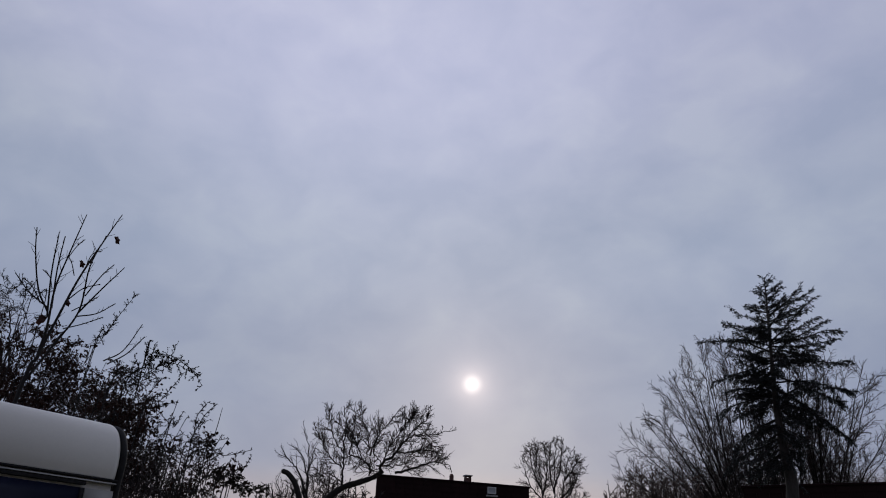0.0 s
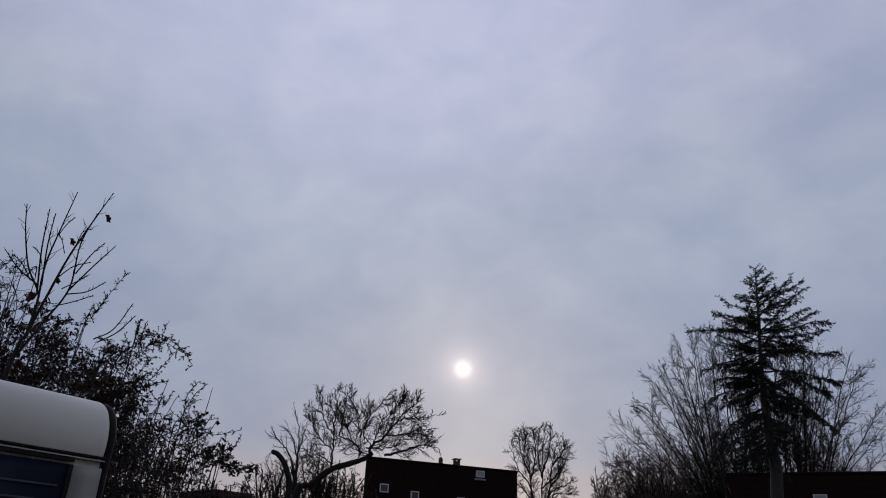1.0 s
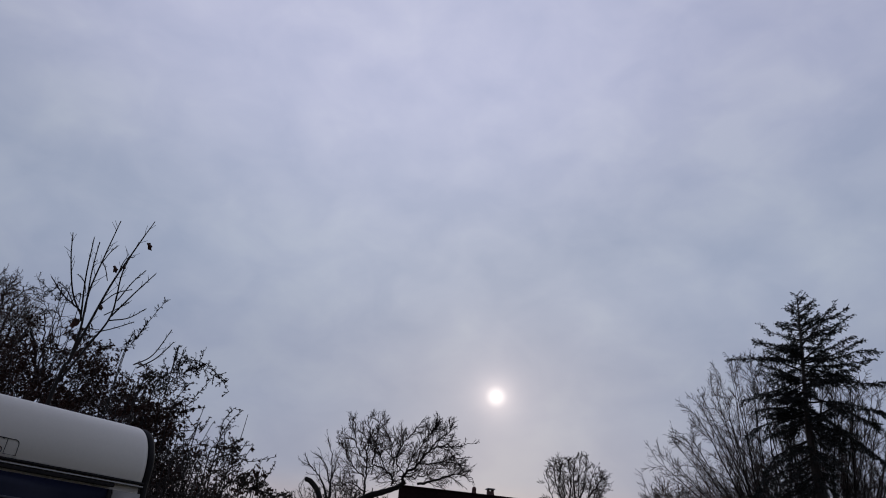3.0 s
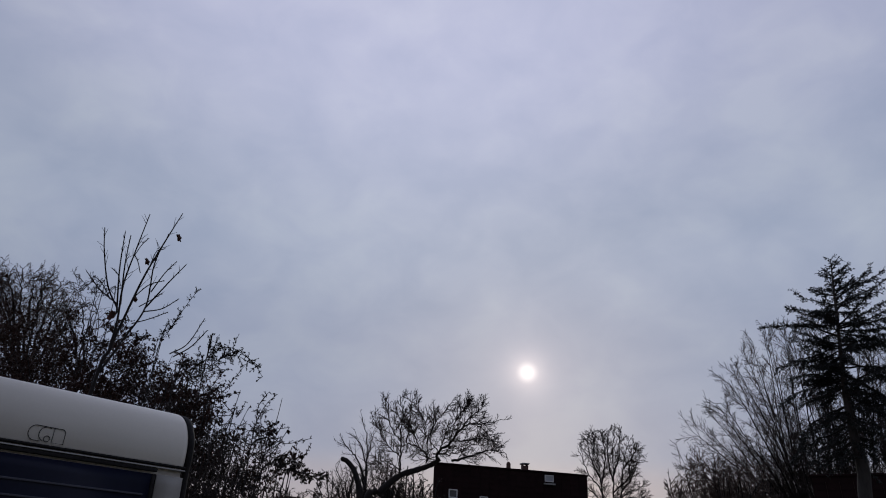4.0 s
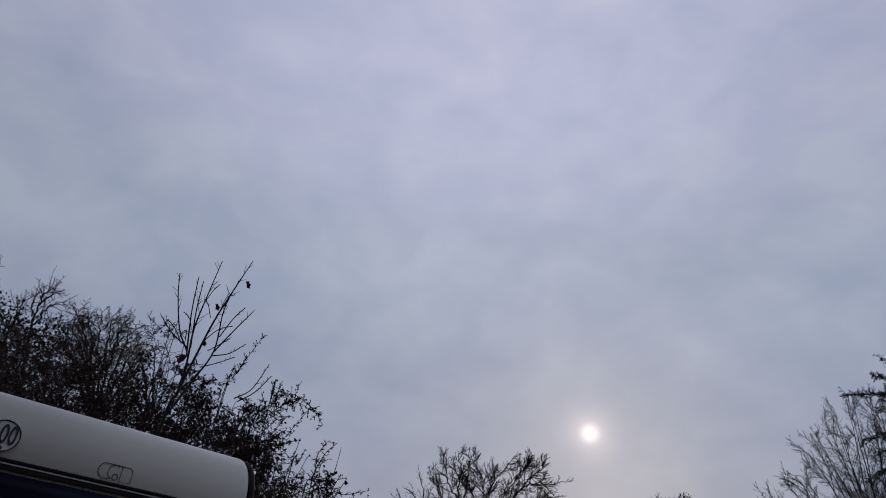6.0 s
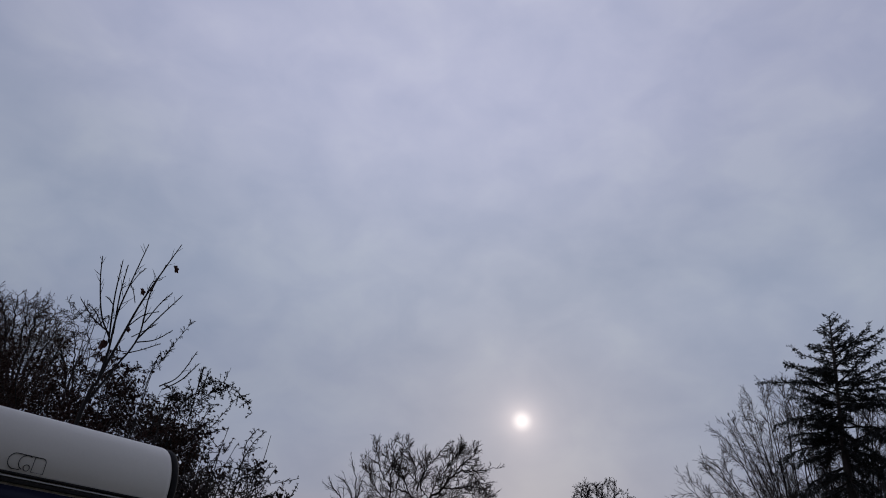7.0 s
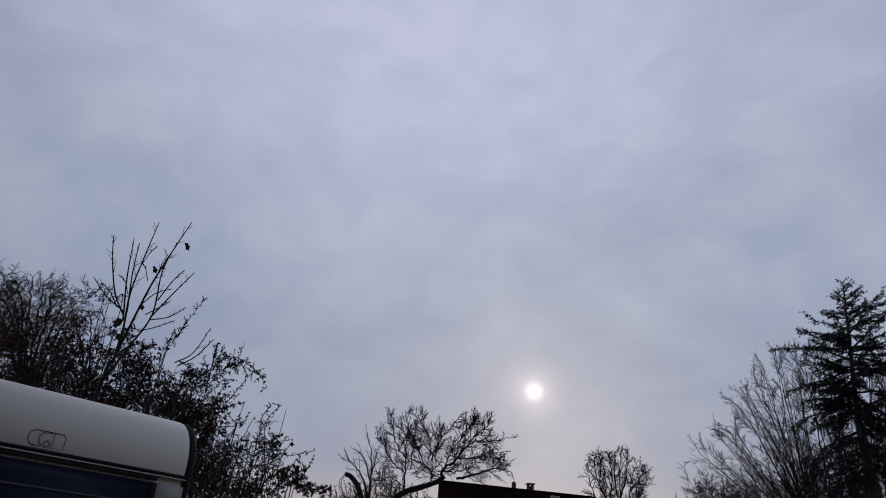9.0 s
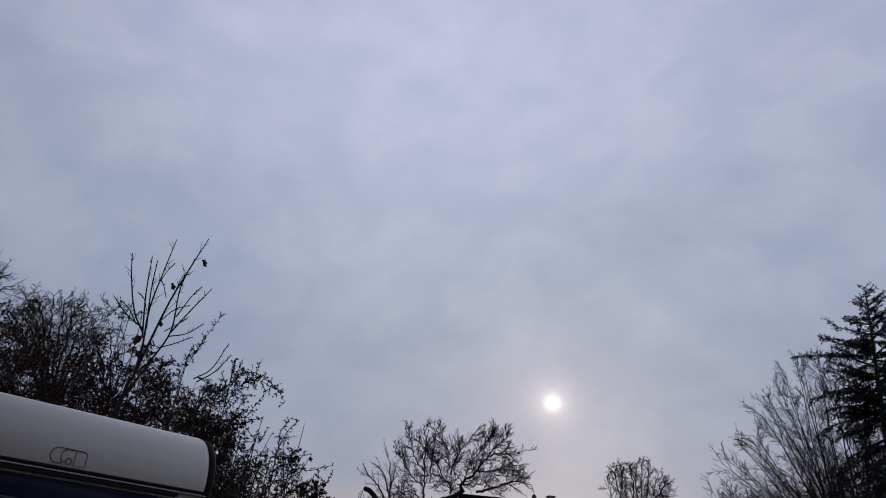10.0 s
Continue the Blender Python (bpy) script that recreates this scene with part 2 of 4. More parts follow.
def sprout(rng, pts, r, length, levels, out, inside=None, depth=0, share=1.0):
    """Side shoots along a branch, then along those. levels: (count, first, angle, spread, ratio, segments, wander, up, thick)."""
    if depth >= len(levels):
        return
    count, first, ang, spread, ratio, n, wander, up, thick = levels[depth]
    count = max(1, round(count * rng.uniform(0.8, 1.2) * min(1.0, share)))
    for k in range(count):
        f = first + (1 - first) * (k + rng.random()) / count
        p, d = along(pts, min(f, 0.995))
        a = radians(max(6, rng.gauss(ang, spread)))
        q = perp(d, rng.uniform(0, 2 * math.pi))
        e = (d * math.cos(a) + q * math.sin(a)).normalized()
        size = length * ratio * (1.15 - 0.6 * f) * rng.uniform(0.6, 1.25)
        if inside and not inside(p + e * size):
            size *= 0.55 if inside(p + e * size * 0.55) else 0.25
        line = shoot(rng, p, e, size, n, wander, up, inside)
        if len(line) < 2:
            continue
        size *= (len(line) - 1) / n
        r0 = max(thick, r * (1 - 0.6 * f) * 0.55)
        out[depth].append((line, taper(r0, max(thick * 0.45, r0 * 0.35), len(line))))
        sprout(rng, line, r0, size, levels, out, inside, depth + 1, size / max(1e-6, length * ratio * 0.8))


def smooth(points, n=10):
    """A soft line through a few places."""
    pts = [points[0] * 2 - points[1], *points, points[-1] * 2 - points[-2]]
    res = []
    for i in range(1, len(pts) - 2):
        a, b, c, d = pts[i - 1:i + 3]
        for k in range(n):
            t = k / n
            res.append(0.5 * ((2 * b) + (c - a) * t + (2 * a - 5 * b + 4 * c - d) * t * t + (3 * b - a - 3 * c + d) * t ** 3))
    return res + [points[-1]]


def leaves(rng, places, size, slim, mat, name, parent, label="", droop=0.0):
    """Small folded leaves, one at each (place, direction)."""
    k = len(places)
    g = np.random.default_rng(rng.randrange(10 ** 6))
    p = np.array([tuple(a[0]) for a in places])
    d = np.array([tuple(a[1]) for a in places]) + g.normal(0, 0.45, (k, 3)) - [0, 0, droop]
    d /= np.linalg.norm(d, axis=1, keepdims=True) + 1e-9
    s = np.cross(d, g.normal(0, 1, (k, 3)))
    s /= np.linalg.norm(s, axis=1, keepdims=True) + 1e-9
    up = np.cross(d, s)
    ln = (size * g.uniform(0.6, 1.3, k))[:, None]
    mid = p + d * ln * 0.5
    v = np.stack([p, mid + s * ln * slim + up * ln * 0.12, p + d * ln, mid - s * ln * slim + up * ln * 0.12], 1).reshape(-1, 3)
    i = np.arange(k)[:, None] * 4
    f = np.concatenate([i + [0, 1, 2], i + [0, 2, 3]]).tolist()
    return raw(name, v.tolist(), f, mat, parent, label, smooth=False)


def local(root, lines):
    """Lines in the world's places, moved to a thing's own origin."""
    o = root.matrix_world.translation
    return [([q - o for q in pts], rad) for pts, rad in lines]


# ---- ground ----
def ground():
    bm = bmesh.new()
    rings = [0, 3, 6, 10, 16, 25, 40, 70, 130, 300, 800, 2500]
    around = 48
    rows = []
    for r in rings:
        row = []
        for k in range(around):
            a = 2 * math.pi * k / around
            x, y = r * math.sin(a), r * math.cos(a)
            z = 0.0 if r < 2 else 0.05 * noise.noise(Vector((x * 0.2, y * 0.2, 0))) - 0.05
            row.append(bm.verts.new((x, y, z)))
            if r == 0:
                break
        rows.append(row)
    for k in range(around):
        bm.faces.new((rows[0][0], rows[1][k], rows[1][(k + 1) % around]))
    for a, b in zip(rows[1:], rows[2:]):
        for k in range(around):
            j = (k + 1) % around
            bm.faces.new((a[k], b[k], b[j], a[j]))
    bmesh.ops.recalc_face_normals(bm, faces=bm.faces)
    tagged(part("ground", bm, GRASS), "rough winter grass and bare soil", "ground", kind="structure")


ground()


# plain unseen wall added behind the standpoint, closing the yard to block low sky
def shade_wall():
    tagged(part("added_shade_wall", box(-14, 12, -5.4, -5.0, -0.1, 6.5, 0.02), WALL), "plain dark plastered wall, added unseen to block low sky light", "wall", kind="structure")


shade_wall()


# ---- caravan ----
def strip(profile, x0, x1, thick, round_end=0.0):
    """A curved panel: a (y, z) profile drawn out from x0 to x1, with a thickness inwards; round_end softens its x1 end."""
    bm = bmesh.new()
    n = len(profile)
    cuts = [(x0, 0.0), (x1, 0.0)]
    if round_end:
        r = round_end
        cuts = [(x0, 0.0)] + [(x1 - r + r * math.sin(a), r * 0.8 * (1 - math.cos(a))) for a in np.linspace(0, math.pi / 2 * 0.92, 6)]
    rows = []
    for x, sink in [(x, s) for x, s in cuts] + [(x, s + thick) for x, s in cuts]:
        row = []
        for i, (y, z) in enumerate(profile):
            a, b = profile[max(0, i - 1)], profile[min(n - 1, i + 1)]
            ty, tz = b[0] - a[0], b[1] - a[1]
            ln = math.hypot(ty, tz)
            row.append(bm.verts.new((x, y + sink * tz / ln, z - sink * ty / ln)))
        rows.append(row)
    m = len(cuts)
    outer, inner = rows[:m], rows[m:]
    for k in range(n - 1):
        for s in range(m - 1):
            bm.faces.new((outer[s][k], outer[s + 1][k], outer[s + 1][k + 1], outer[s][k + 1]))
            bm.faces.new((inner[s][k], inner[s][k + 1], inner[s + 1][k + 1], inner[s + 1][k]))
        bm.faces.new((outer[0][k], outer[0][k + 1], inner[0][k + 1], inner[0][k]))
        bm.faces.new((outer[-1][k], inner[-1][k], inner[-1][k + 1], outer[-1][k + 1]))
    for s in range(m - 1):
        bm.faces.new((outer[s][0], inner[s][0], inner[s + 1][0], outer[s + 1][0]))
        bm.faces.new((outer[s][-1], outer[s + 1][-1], inner[s + 1][-1], inner[s][-1]))
    bmesh.ops.recalc_face_normals(bm, faces=bm.faces)
    for f in bm.faces:
        f.smooth = True
    return bm


def arc_profile(points, n=6):
    return [(p.x, p.y) for p in smooth([Vector((a, b, 0)) for a, b in points], n)]


def caravan():
    W, LEN, X1 = 2.12, 4.3, 0.02
    root = empty("caravan", pose(-2.302, 4.605, 0, 0, 0, 54.1), "white touring caravan with curved header panel and dark blue window", "caravan")
    # header panel above the rear window
    head = arc_profile([(0.0, 2.222), (-0.006, 2.30), (0.006, 2.39), (0.042, 2.48), (0.105, 2.56), (0.20, 2.612), (0.38, 2.635)])
    header = part("header_panel", strip(head, -W, X1 - 0.02, 0.03, 0.05), WHITE, root, "glossy off-white curved header panel")
    # the body: one closed outline drawn across the width
    lower = arc_profile([(0.10, 0.42), (0.03, 0.80), (-0.035, 1.30), (-0.03, 1.80), (0.0, 2.222)])
    outline = [(y + 0.035, z) for y, z in lower] + [(y + 0.035, z - 0.03) for y, z in head[1:]]
    outline += [(LEN * 0.5, 2.64), (LEN - 0.6, 2.60), (LEN - 0.2, 2.45), (LEN - 0.02, 2.05), (LEN, 1.3), (LEN - 0.1, 0.42)]
    bm = bmesh.new()
    a = [bm.verts.new((-W + 0.02, y, z)) for y, z in outline]
    b = [bm.verts.new((X1 - 0.03, y, z)) for y, z in outline]
    bm.faces.new(a[::-1])
    bm.faces.new(b)
    for k in range(len(a)):
        j = (k + 1) % len(a)
        bm.faces.new((a[k], a[j], b[j], b[k]))
    bmesh.ops.recalc_face_normals(bm, faces=bm.faces)
    part("body", bm, WHITE, root)
    # pale corner panels on both sides of the window
    side = [(y, z) for y, z in lower if z < 2.185]
    for x0, x1 in ((X1 - 0.212, X1 - 0.025), (-W, -W + 0.19)):
        part("corner_panel", strip(side, x0, x1, 0.03), GREY, root, "pale grey corner panel")
    part("lower_panel", strip([(y, z) for y, z in lower if z < 1.3], -W + 0.195, X1 - 0.217, 0.028), WHITE, root)
    # window with frame, pane and the rails behind it
    win = [(y + 0.012, z) for y, z in lower if 1.28 < z < 2.175]
    window = part("rear_window", strip(win, -W + 0.195, X1 - 0.217, 0.02), PANE, root, "dark blue tinted acrylic window")
    for z in (2.015, 1.925, 1.80, 1.62):
        y = min(lower, key=lambda q: abs(q[1] - z))[0]
        part("rail", box(-W + 0.27, X1 - 0.285, y + 0.002, y + 0.012, z - 0.006, z + 0.006, 0.003), BLIND_EDGE, window, "thin pale rail across the window")
    for x in (-W + 0.205, X1 - 0.232):
        part("window_frame", strip([(y - 0.004, z) for y, z in win], x - 0.012, x + 0.016, 0.02), RUBBER, window, "black rubber frame")
    part("window_frame", box(-W + 0.195, X1 - 0.217, -0.008, 0.02, 2.168, 2.190, 0.004), RUBBER, window, "black rubber frame")
    # seam under the header
    part("seam_gasket", box(-W, X1 - 0.02, -0.016, 0.02, 2.212, 2.226, 0.005), RUBBER, root, "black rubber gasket")
    part("seam_strip", box(-W, X1 - 0.02, -0.011, 0.02, 2.194, 2.203, 0.003), ALU, root, "dull aluminium strip")
    # edge trim that follows the rear outline on both sides
    edge = [Vector((0, y + 0.03, z - 0.02 * max(0, (z - 2.4) / 0.2))) for y, z in lower + head[1:]]
    for x in (X1 + 0.004, -W - 0.01):
        line = [Vector((x, q.y, q.z)) for q in edge] + [Vector((x, 1.5, 2.615)), Vector((x, LEN * 0.7, 2.60))]
        wood("edge_trim", [(line, [0.025] * len(line))], 8, RUBBER, root, "black rubber edge trim")
    # wheels
    for x in (X1 - 0.12, -W + 0.12):
        bm = bmesh.new()
        bmesh.ops.create_cone(bm, cap_ends=True, segments=28, radius1=0.32, radius2=0.32, depth=0.19,
                              matrix=pose(x, LEN * 0.5, 0.32, 0, 90, 0))
        bmesh.ops.bevel(bm, geom=[e for e in bm.edges if len(e.link_faces) == 2 and max(len(f.verts) for f in e.link_faces) > 4], offset=0.035, segments=2, affect="EDGES")
        wheel = part("wheel", bm, RUBBER, root, "black tyre on a steel rim")
        bm = bmesh.new()
        bmesh.ops.create_cone(bm, cap_ends=True, segments=24, radius1=0.19, radius2=0.19, depth=0.2, matrix=pose(x, LEN * 0.5, 0.32, 0, 90, 0))
        part("rim", bm, ALU, wheel, "grey steel rim")
    part("axle", box(-W + 0.1, X1 - 0.1, LEN * 0.5 - 0.04, LEN * 0.5 + 0.04, 0.28, 0.46, 0.01), RUBBER, root)
    # round speed sticker with its number
    bx, bz, by = -1.62, 2.341, -0.0085
    bm = bmesh.new()
    bmesh.ops.create_cone(bm, cap_ends=True, segments=40, radius1=0.094, radius2=0.094, depth=0.004, matrix=pose(bx, by + 0.004, bz, 90 - 6, 0, 0))
    badge = part("speed_sticker", bm, STICKER, header, "round white speed sticker with black 100")
    turn = np.linspace(0, 2 * math.pi, 41)
    m = pose(bx, by - 0.001, bz, -6, 0, 0)
    ring = [m @ Vector((0.088 * math.cos(t), 0, 0.088 * math.sin(t))) for t in turn]
    wood("sticker_rim", [(ring, [0.0042] * len(ring))], 5, INK, header, "black ring")
    cu = bpy.data.curves.new("sticker_number", "FONT")
    cu.body, cu.size, cu.extrude, cu.offset, cu.align_x, cu.align_y = "100", 0.118, 0.001, 0.0016, "CENTER", "CENTER"
    cu.space_character = 1.06
    tmp = new("sticker_number", cu)
    bpy.context.view_layer.update()
    me = bpy.data.meshes.new_from_object(tmp)
    bpy.data.objects.remove(tmp)
    me.materials.append(INK)
    num = new("sticker_number", me)
    num.parent = header
    num.matrix_local = pose(bx, by - 0.004, bz + 0.004, 84, 0, 0) @ Matrix.Diagonal((0.76, 1.34, 1, 1))
    tagged(num, "black digits 100")
    bm = bmesh.new()
    bmesh.ops.create_cone(bm, cap_ends=True, segments=20, radius1=0.014, radius2=0.014, depth=0.004, matrix=pose(bx + 0.003, by - 0.009, bz - 0.070, 84, 0, 0))
    part("sticker_seal", bm, INK, header, "small black seal")
    # outline emblem drawn as plain shapes
    gx, gz, gy = -0.945, 2.243, -0.0075
    def emblem(pts):
        line = [Vector((gx + x, gy - 0.0, gz + z)) for x, z in pts]
        wood("emblem", [(line, [0.0024] * len(line))], 5, INK, header, "thin black outline emblem")
    def arc(cx, cz, rx, rz, a0, a1, n=14):
        return [(cx + rx * math.cos(radians(a0 + (a1 - a0) * k / n)), cz + rz * math.sin(radians(a0 + (a1 - a0) * k / n))) for k in range(n + 1)]
    emblem([(-0.03, 0.0)] + [(-0.075, 0.0)] + arc(-0.066, 0.045, 0.042, 0.045, 255, 95) + [(0.06, 0.088)] + arc(0.077, 0.065, 0.026, 0.024, 80, 0, 8) + [(0.105, 0.0), (0.035, 0.0), (0.035, 0.086)])
    emblem(arc(-0.005, 0.045, 0.042, 0.043, 250, 60))
    emblem(arc(0.004, 0.018, 0.017, 0.018, 0, 360, 18))
    return root


caravan()


# ---- houses ----
def house(name, label, a, b, top, deep, windows, chimney=None, vent=None, mat=TILE, skew=0.0):
    """A house seen at its long side between the ground places a and b: steep tiled front, flat ridge, walls to the ground."""
    a, b = Vector(a), Vector(b)
    run = (b - a).length
    ang = math.degrees(math.atan2(b.y - a.y, b.x - a.x))
    root = empty(name, pose(a.x, a.y, 0, 0, 0, ang), label, "house")

    def slab(*sizes):
        bm = box(*sizes)
        for v in bm.verts:
            v.co.x += skew * v.co.y
        return bm

    part("wall", slab(0.15, run - 0.15, 0.35, deep, -0.1, top - 0.2), WALL, root, "dark weathered wall")
    # tiled front in courses, each lapping over the one below
    n = int((top - 1.8) / 0.34)
    verts, faces = [], []
    for k in range(n):
        z0, z1 = top - 0.34 * (k + 1), top - 0.34 * k + 0.02
        cols = int(run / 0.6)
        for c in range(cols):
            x0, x1 = run * c / cols, run * (c + 1) / cols - 0.012
            y0, y1 = 0.004 * math.sin(c * 2.3 + k), 0.02
            o = len(verts)
            verts += [(x0, y0, z0), (x1, y0, z0), (x1, y1, z1), (x0, y1, z1), (x0, y0 + 0.05, z0), (x1, y0 + 0.05, z0), (x1, y1 + 0.05, z1), (x0, y1 + 0.05, z1)]
            faces += [(o, o + 1, o + 2, o + 3), (o, o + 4, o + 5, o + 1), (o + 1, o + 5, o + 6, o + 2), (o, o + 3, o + 7, o + 4), (o + 3, o + 2, o + 6, o + 7)]
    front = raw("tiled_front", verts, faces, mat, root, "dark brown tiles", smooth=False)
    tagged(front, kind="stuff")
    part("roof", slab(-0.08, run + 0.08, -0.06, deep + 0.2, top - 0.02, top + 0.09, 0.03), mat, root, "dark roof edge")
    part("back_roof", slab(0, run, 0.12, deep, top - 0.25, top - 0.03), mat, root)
    for x, z, ww, hh, sill in windows:
        # panes above a sill carry a painted sky reflection
        win = part("window", box(x, x + ww, -0.055, 0.2, z, z + hh, 0.0), PALE_REFLECTION if sill else GLASS, root, "small window with the sky's pale reflection painted on" if sill else "small window")
        t = 0.07
        for x0, x1, z0, z1 in ((x - t, x, z - t, z + hh + t), (x + ww, x + ww + t, z - t, z + hh + t), (x, x + ww, z + hh, z + hh + t), (x, x + ww, z - t, z)):
            part("window_frame", box(x0, x1, -0.09, 0.1, z0, z1, 0.01), FRAME, win, "white window frame")
        if sill:
            part("window_sill", box(x - 0.16, x + ww + 0.16, -0.16, 0.05, z - 0.26, z - 0.16, 0.015), CONCRETE, win, "pale sill")
    if chimney is not None:
        st = part("chimney", box(chimney - 0.2, chimney + 0.2, 0.5, 0.9, top - 0.1, top + 0.42, 0.02), BRICK, root, "brick chimney with a cover slab")
        for dx in (-0.16, 0.16):
            part("leg", box(chimney + dx - 0.035, chimney + dx + 0.035, 0.52, 0.88, top + 0.42, top + 0.53), BRICK, st)
        part("cover", box(chimney - 0.27, chimney + 0.27, 0.43, 0.97, top + 0.53, top + 0.60, 0.01), CONCRETE, st, "concrete cover slab")
    if vent is not None:
        bm = bmesh.new()
        bmesh.ops.create_cone(bm, cap_ends=True, segments=16, radius1=0.16, radius2=0.14, depth=0.4, matrix=pose(vent, 0.6, top + 0.2))
        bmesh.ops.create_uvsphere(bm, u_segments=16, v_segments=8, radius=0.15, matrix=pose(vent, 0.6, top + 0.40) @ Matrix.Diagonal((1, 1, 1.4, 1)))
        part("vent_cowl", bm, BRICK, root, "rounded dark vent cowl")
    return root


HOUSE_TOP = 8.45
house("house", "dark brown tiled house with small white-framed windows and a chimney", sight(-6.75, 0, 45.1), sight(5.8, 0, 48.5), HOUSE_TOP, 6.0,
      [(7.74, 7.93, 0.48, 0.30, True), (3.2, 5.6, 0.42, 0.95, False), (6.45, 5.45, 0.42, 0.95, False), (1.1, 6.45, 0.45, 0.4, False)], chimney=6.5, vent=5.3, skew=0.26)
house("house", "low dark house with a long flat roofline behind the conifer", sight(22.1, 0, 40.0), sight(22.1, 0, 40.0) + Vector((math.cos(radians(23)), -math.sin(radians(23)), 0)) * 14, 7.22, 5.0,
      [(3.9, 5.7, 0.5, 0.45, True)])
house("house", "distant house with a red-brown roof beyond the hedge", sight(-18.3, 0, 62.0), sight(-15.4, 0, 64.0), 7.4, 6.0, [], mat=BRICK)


# ---- trees ----
def make_tree(name, label, category, base, trunk, limbs, rings, twig_mat, bark=BARK, group="", sides=(8, 6), crown_label="fine bare twigs"):
    """trunk: one line; limbs: lines that are parts each; rings: lists of finer shoots, joined into the crown."""
    root = empty(name, Matrix.Translation(base), label, category, group)
    for t in trunk:
        wood("trunk", local(root, [t]), sides[0], bark, root)
    for l in limbs:
        if len(l[0]) > 1:
            wood("limb", local(root, [l]), sides[1], bark, root)
    coarse = local(root, rings[0]) if rings else []
    fine = local(root, [x for r in rings[1:] for x in r])
    v, f = tubes(coarse, 5)
    v2, f2 = tubes(fine, 3)
    o = len(v)
    crown = raw("crown", v + v2, f + [[i + o for i in q] for q in f2], twig_mat, root, crown_label)
    tagged(crown, kind="stuff")
    return root


def ellipsoid(c, rx, ry, rz, rough=0.12):
    c = Vector(c)
    def inside(p):
        q = p - c
        k = 1 + rough * noise.noise(p * 1.1) * 2
        if q.z < 0:
            q.z = 0
        return (q.x / rx) ** 2 + (q.y / ry) ** 2 + (q.z / rz) ** 2 < k
    return inside


def fan_tree(seed, base, stems, levels, inside, label, name="bare_tree", mat=TWIG, r0=0.16, wander=0.05, n=14, up=0.03, group="", leafy=0):
    """A many-stemmed bare tree: stems are (lean azimuth, lean angle, length)."""
    rng = random.Random(seed)
    limbs, out = [], [[] for _ in levels]
    for az, lean, length in stems:
        a, l = radians(az), radians(lean)
        d = Vector((math.sin(a) * math.sin(l), math.cos(a) * math.sin(l), math.cos(l)))
        pts = shoot(rng, Vector(base) + Vector((d.x, d.y, 0)) * 0.4, d, length, n, wander, up, inside)
        if len(pts) < 3:
            continue
        limbs.append((pts, taper(r0 * rng.uniform(0.7, 1.1), 0.015, len(pts))))
        sprout(rng, pts, r0 * 0.6, length, levels, out, inside)
    root = make_tree(name, label, "tree", base, [], limbs, out, mat, group=group)
    if leafy:
        spots = []
        for ring in out[1:]:
            for line, _ in ring:
                for _ in range(leafy):
                    p, d = along(line, rng.random() * 0.99)
                    spots.append((p - Vector(base), d))
        tagged(leaves(rng, spots, 0.05, 0.3, LEAF, "leaves", root, "dark ivy leaves"), kind="stuff")
    return root



def guided(rng, far, places, depth=0.0, n=6, wobble=0.0):
    """A limb along sight lines, swinging towards or away from the standpoint on its way out."""
    swing = rng.uniform(-depth, depth)
    k = len(places) - 1
    pts = smooth([spot(a, e, far + swing * i / k) for i, (a, e) in enumerate(places)], n)
    return [pts[0]] + [q + Vector((rng.gauss(0, 1), rng.gauss(0, 1), rng.gauss(0, 1))) * wobble for q in pts[1:]]


def grow(limbs, out, rng, pts, r, levels, inside=None, tip=0.012, length=None):
    limbs.append((pts, taper(r, tip, len(pts))))
    sprout(rng, pts, r * 0.6, length or sum((b - a).length for a, b in zip(pts, pts[1:])), levels, out, inside)


